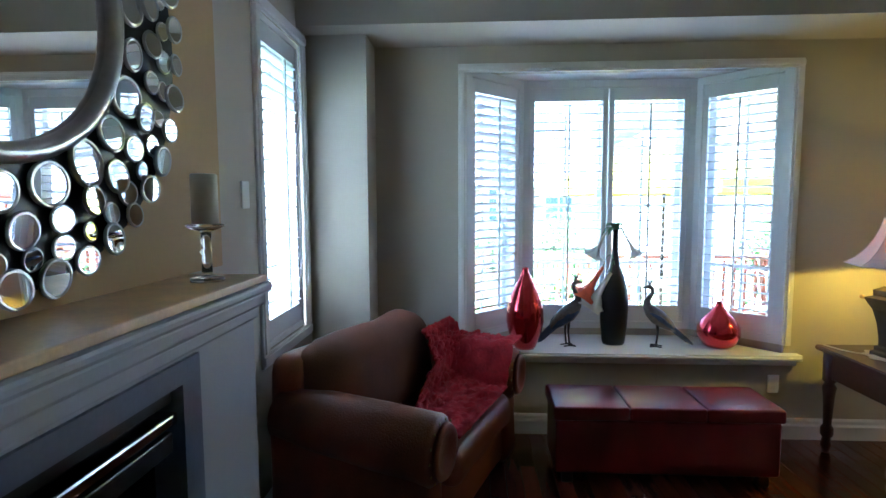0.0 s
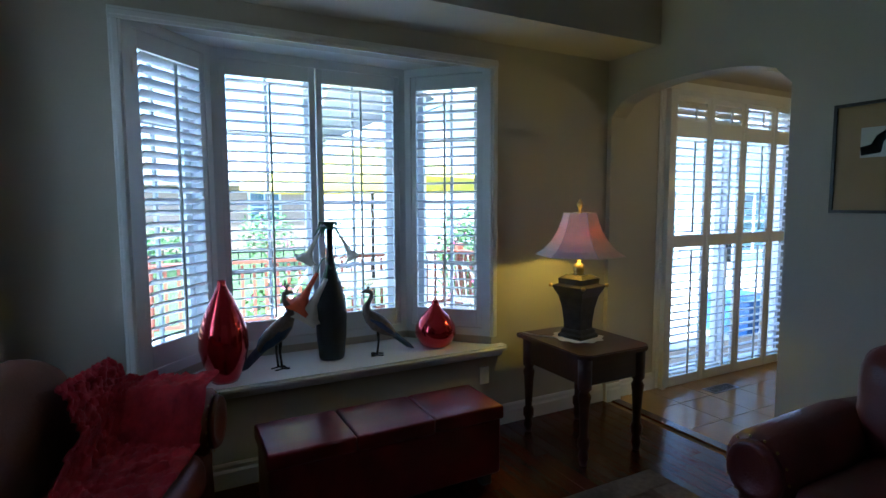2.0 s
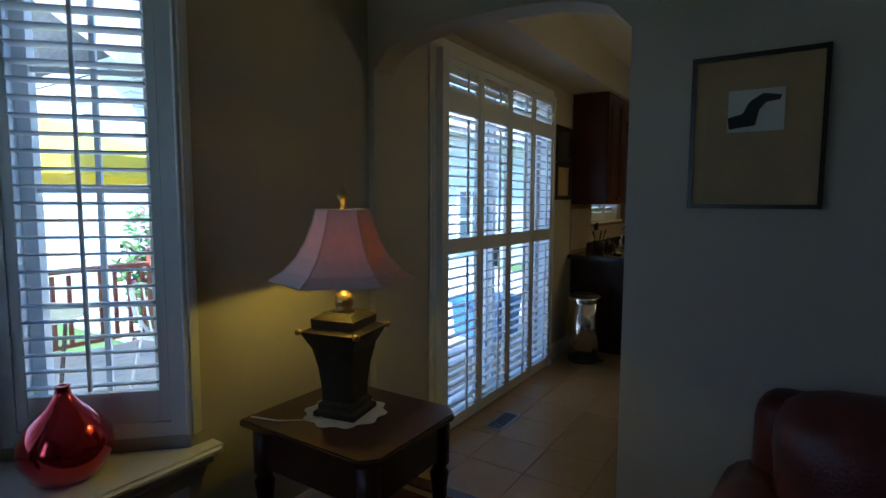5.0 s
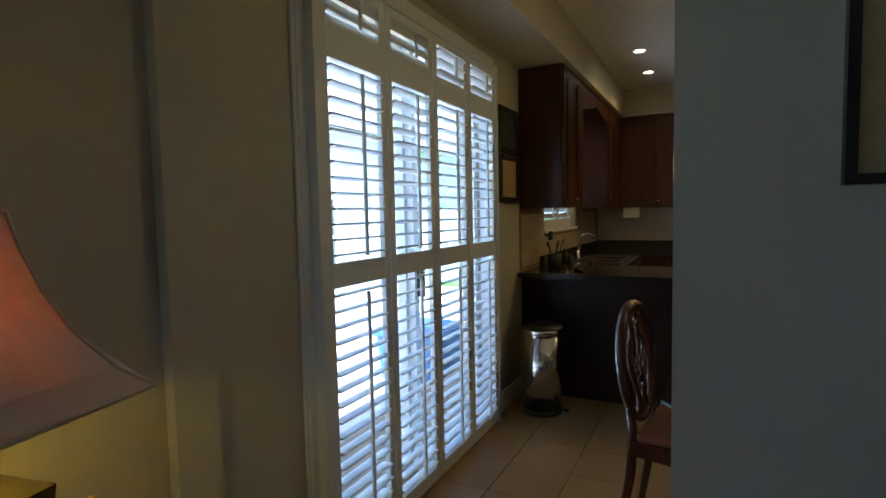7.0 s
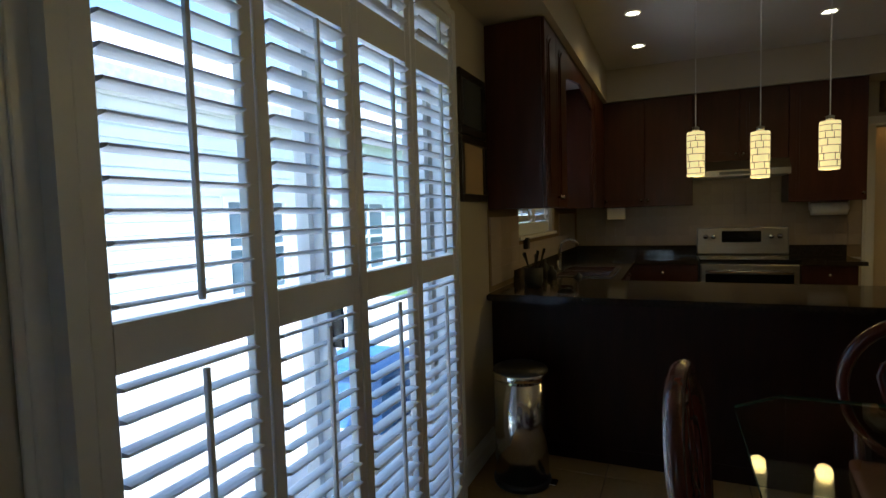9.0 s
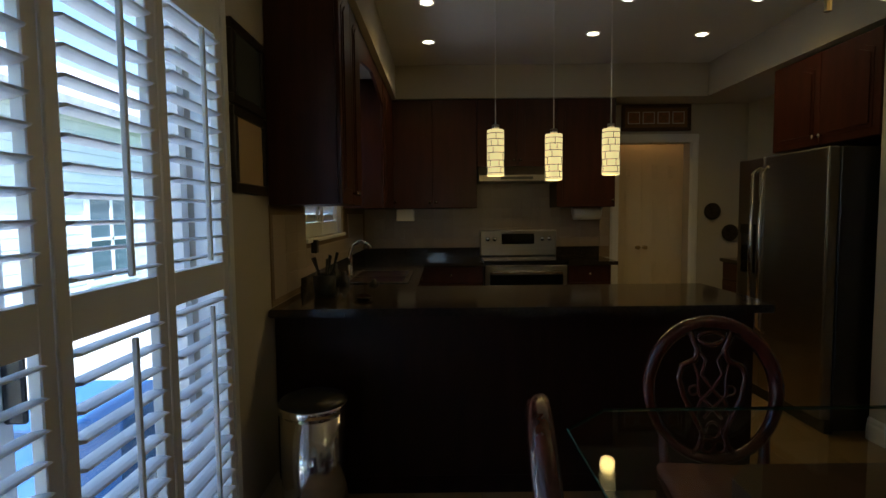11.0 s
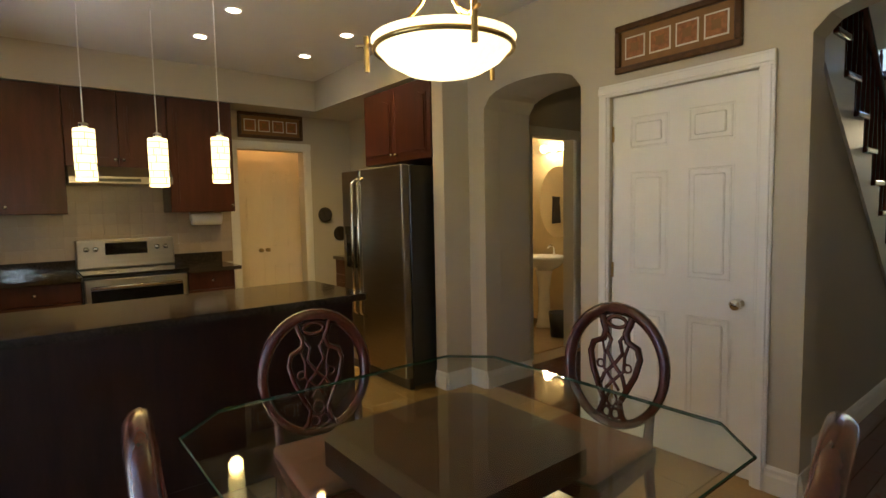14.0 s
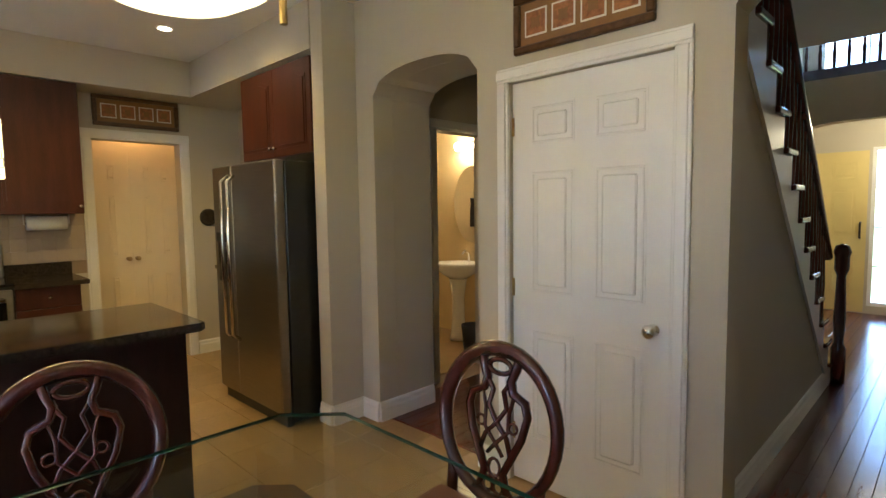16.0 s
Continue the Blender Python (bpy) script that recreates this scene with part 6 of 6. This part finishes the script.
def house(name, label, x0, x1, y0, y1, z1, wall, wins, ridge):
    """A neighbouring house: walls, gable roof, windows with frames and sills facing the garden."""
    root = thing(name, label, "house")
    part("wall", box(x0, x1, y0, y1, -0.6, z1), wall, root)
    bm = bmesh.new()
    mx = (y0 + y1) / 2
    a = [bm.verts.new((x, y, z)) for x in (x0 - 0.4, x1 + 0.4) for y, z in ((y0 - 0.5, z1 - 0.1), (mx, z1 + ridge), (y1 + 0.5, z1 - 0.1), (y1 + 0.5, z1), (mx, z1 + ridge + 0.15), (y0 - 0.5, z1 + 0.1))]
    lo, hi = a[:6], a[6:]
    bm.faces.new(lo); bm.faces.new(hi)
    for k in range(6):
        bm.faces.new((lo[k], lo[(k + 1) % 6], hi[(k + 1) % 6], hi[k]))
    part("roof", bm, M["roof"], root)
    for wx, wz, w, h in wins:
        wn_ = part("window", box(wx, wx + w, y0 - 0.03, y0 - 0.005, wz, wz + h), M["winglass"], root)
        fr2 = box(wx - 0.1, wx, y0 - 0.07, y0 - 0.004, wz - 0.1, wz + h + 0.1)
        box(wx + w, wx + w + 0.1, y0 - 0.07, y0 - 0.004, wz - 0.1, wz + h + 0.1, bm=fr2)
        box(wx, wx + w, y0 - 0.07, y0 - 0.004, wz - 0.1, wz, bm=fr2)
        box(wx, wx + w, y0 - 0.07, y0 - 0.004, wz + h, wz + h + 0.1, bm=fr2)
        box(wx + w / 2 - 0.03, wx + w / 2 + 0.03, y0 - 0.06, y0 - 0.031, wz, wz + h, bm=fr2)
        box(wx, wx + w, y0 - 0.06, y0 - 0.031, wz + h / 2 - 0.03, wz + h / 2 + 0.03, bm=fr2)
        part("frame", fr2, M["white"], wn_)
    return root


house("brick_house", "brown brick house across the gardens", -9.5, 11, 25, 34, 2.3, M["brick"], [(-7, 0.5, 1.6, 1.6), (-3, 0.5, 1.6, 1.6), (1.0, 0.5, 1.2, 1.6), (3.6, 0.5, 1.2, 1.6), (6.5, 0.5, 1.6, 1.6)], 1.3)
gs = house("siding_house", "pale grey sided house beside the garden", 4.9, 24, 9.2, 18, 3.2, M["siding"], [(9.6, 0.2, 1.3, 1.5), (13.2, 0.2, 1.3, 1.5), (18, 0.2, 1.3, 1.5)], 2.4)
for k in range(22):
    part("siding_board", box(4.885, 24.01, 9.175, 9.198, -0.55 + k * 0.18, -0.4 + k * 0.18), M["siding"], gs)
    part("siding_board", box(4.875, 4.898, 9.2, 18, -0.55 + k * 0.18, -0.4 + k * 0.18), M["siding"], gs)
fnc = thing("iron_fence", "black iron garden fence far across the lawn", "fence")
for k in range(60):
    part("picket", box(-9 + k * 0.28, -8.97 + k * 0.28, 14.98, 15.01, -0.6, 0.35), M["black"], fnc)
for z in (-0.35, 0.2):
    part("rail", box(-9, 8, 14.97, 15.02, z, z + 0.04), M["black"], fnc)
# recycling bin and steps beside the patio door
bb = thing("recycling_bin", "blue plastic recycling bin with a lid outside", "bin", pose(6.6, 4.75, -0.6))
part("body", square_lathe([(0.24, 0), (0.30, 0.85), (0.31, 0.86)]), M["blue"], bb)
part("lid", box(-0.34, 0.34, -0.34, 0.34, 0.86, 0.93, 0.02), M["blue"], bb)
structure("porch", box(4.45, 12.0, 3.82, 8.6, -0.6, -0.14), M["deck"], "pale stone landing outside the patio door", "porch")

# ---- floors, board by board and tile by tile ----
fl = bpy.data.objects["floor"]
LEN = 1.24
bm_me = mesh_of(box(0, 0.0865, 0, LEN - 0.0015, -0.012, 0.0, 0.0012, 1), "plank", M["wood_floor"])
short = {}
def planks(x0, x1, y0, y1):
    n = int((x1 - x0) / 0.088)
    for i in range(n):
        y = y0 - LEN * ((i * 0.37) % 1.0)
        while y < y1 - 0.01:
            a, b = max(y, y0), min(y + LEN, y1)
            if b - a > LEN - 0.002:
                part("plank", bm_me, None, fl, "", pose(x0 + i * 0.088, a, 0))
            elif b - a > 0.03:
                key = round(b - a, 2)
                if key not in short:
                    short[key] = mesh_of(box(0, 0.0865, 0, key - 0.0015, -0.012, 0.0, 0.0012, 1), "plank", M["wood_floor"])
                part("plank", short[key], None, fl, "", pose(x0 + i * 0.088, a, 0))
            y += LEN


planks(-0.70, 3.22, -1.6, WY)
planks(3.31, 6.6, -6.4, -0.10)
T = 0.335
tile_me = mesh_of(box(0, T - 0.003, 0, T - 0.003, -0.012, 0.0, 0.0015, 1), "tile", M["tile"])
for i in range(18):
    for j in range(11):
        part("tile", tile_me, None, fl, "", pose(3.3 + i * T, -0.085 + j * T, 0))
structure("threshold", box(3.222, 3.298, 2.31, 3.54, -0.01, 0.006, 0.003, 1), M["chairwood"], "dark wooden threshold strip in the arch", "trim")
structure("floor_powder", box(6.80, 8.38, -2.25, -0.5, -0.012, 0.0), M["tile"], "cream tile floor of the powder room", "floor")

# backsplash tiles
splash = structure("backsplash", box(XS - 0.006, XS - 0.0005, 1.06, WY - 0.003, 0.9, 1.8), M["grout"], "beige tiled backsplash behind the counters", "backsplash")
sp_me = mesh_of(box(-0.011, 0, 0, 0.099, 0, 0.099, 0.001, 1), "tile", M["splash"])
for i in range(25):
    for j in range(5 if not 6 <= i <= 13 else 8):
        part("tile", sp_me, None, splash, "", pose(XS - 0.004, 1.065 + i * 0.1, 1.012 + j * 0.1))
bs2 = box(6.09, XS - 0.01, WY - 0.006, WY - 0.0005, 0.93, 1.19)
box(6.09, 6.69, WY - 0.006, WY - 0.0005, 1.19, 1.41, bm=bs2)
box(7.91, XS - 0.01, WY - 0.006, WY - 0.0005, 1.19, 1.41, bm=bs2)
splash2 = structure("backsplash_sink", bs2, M["grout"], "beige tiled backsplash behind the sink", "backsplash")
sp2_me = mesh_of(box(0, 0.199, -0.011, 0, 0, 0.099, 0.001, 1), "tile", M["splash"])
for i in range(14):
    for j in range(4):
        if not (6.52 < 6.1 + i * 0.2 < 7.9 and j > 1):
            part("tile", sp2_me, None, splash2, "", pose(6.1 + i * 0.2, WY - 0.004, 0.965 + j * 0.1))
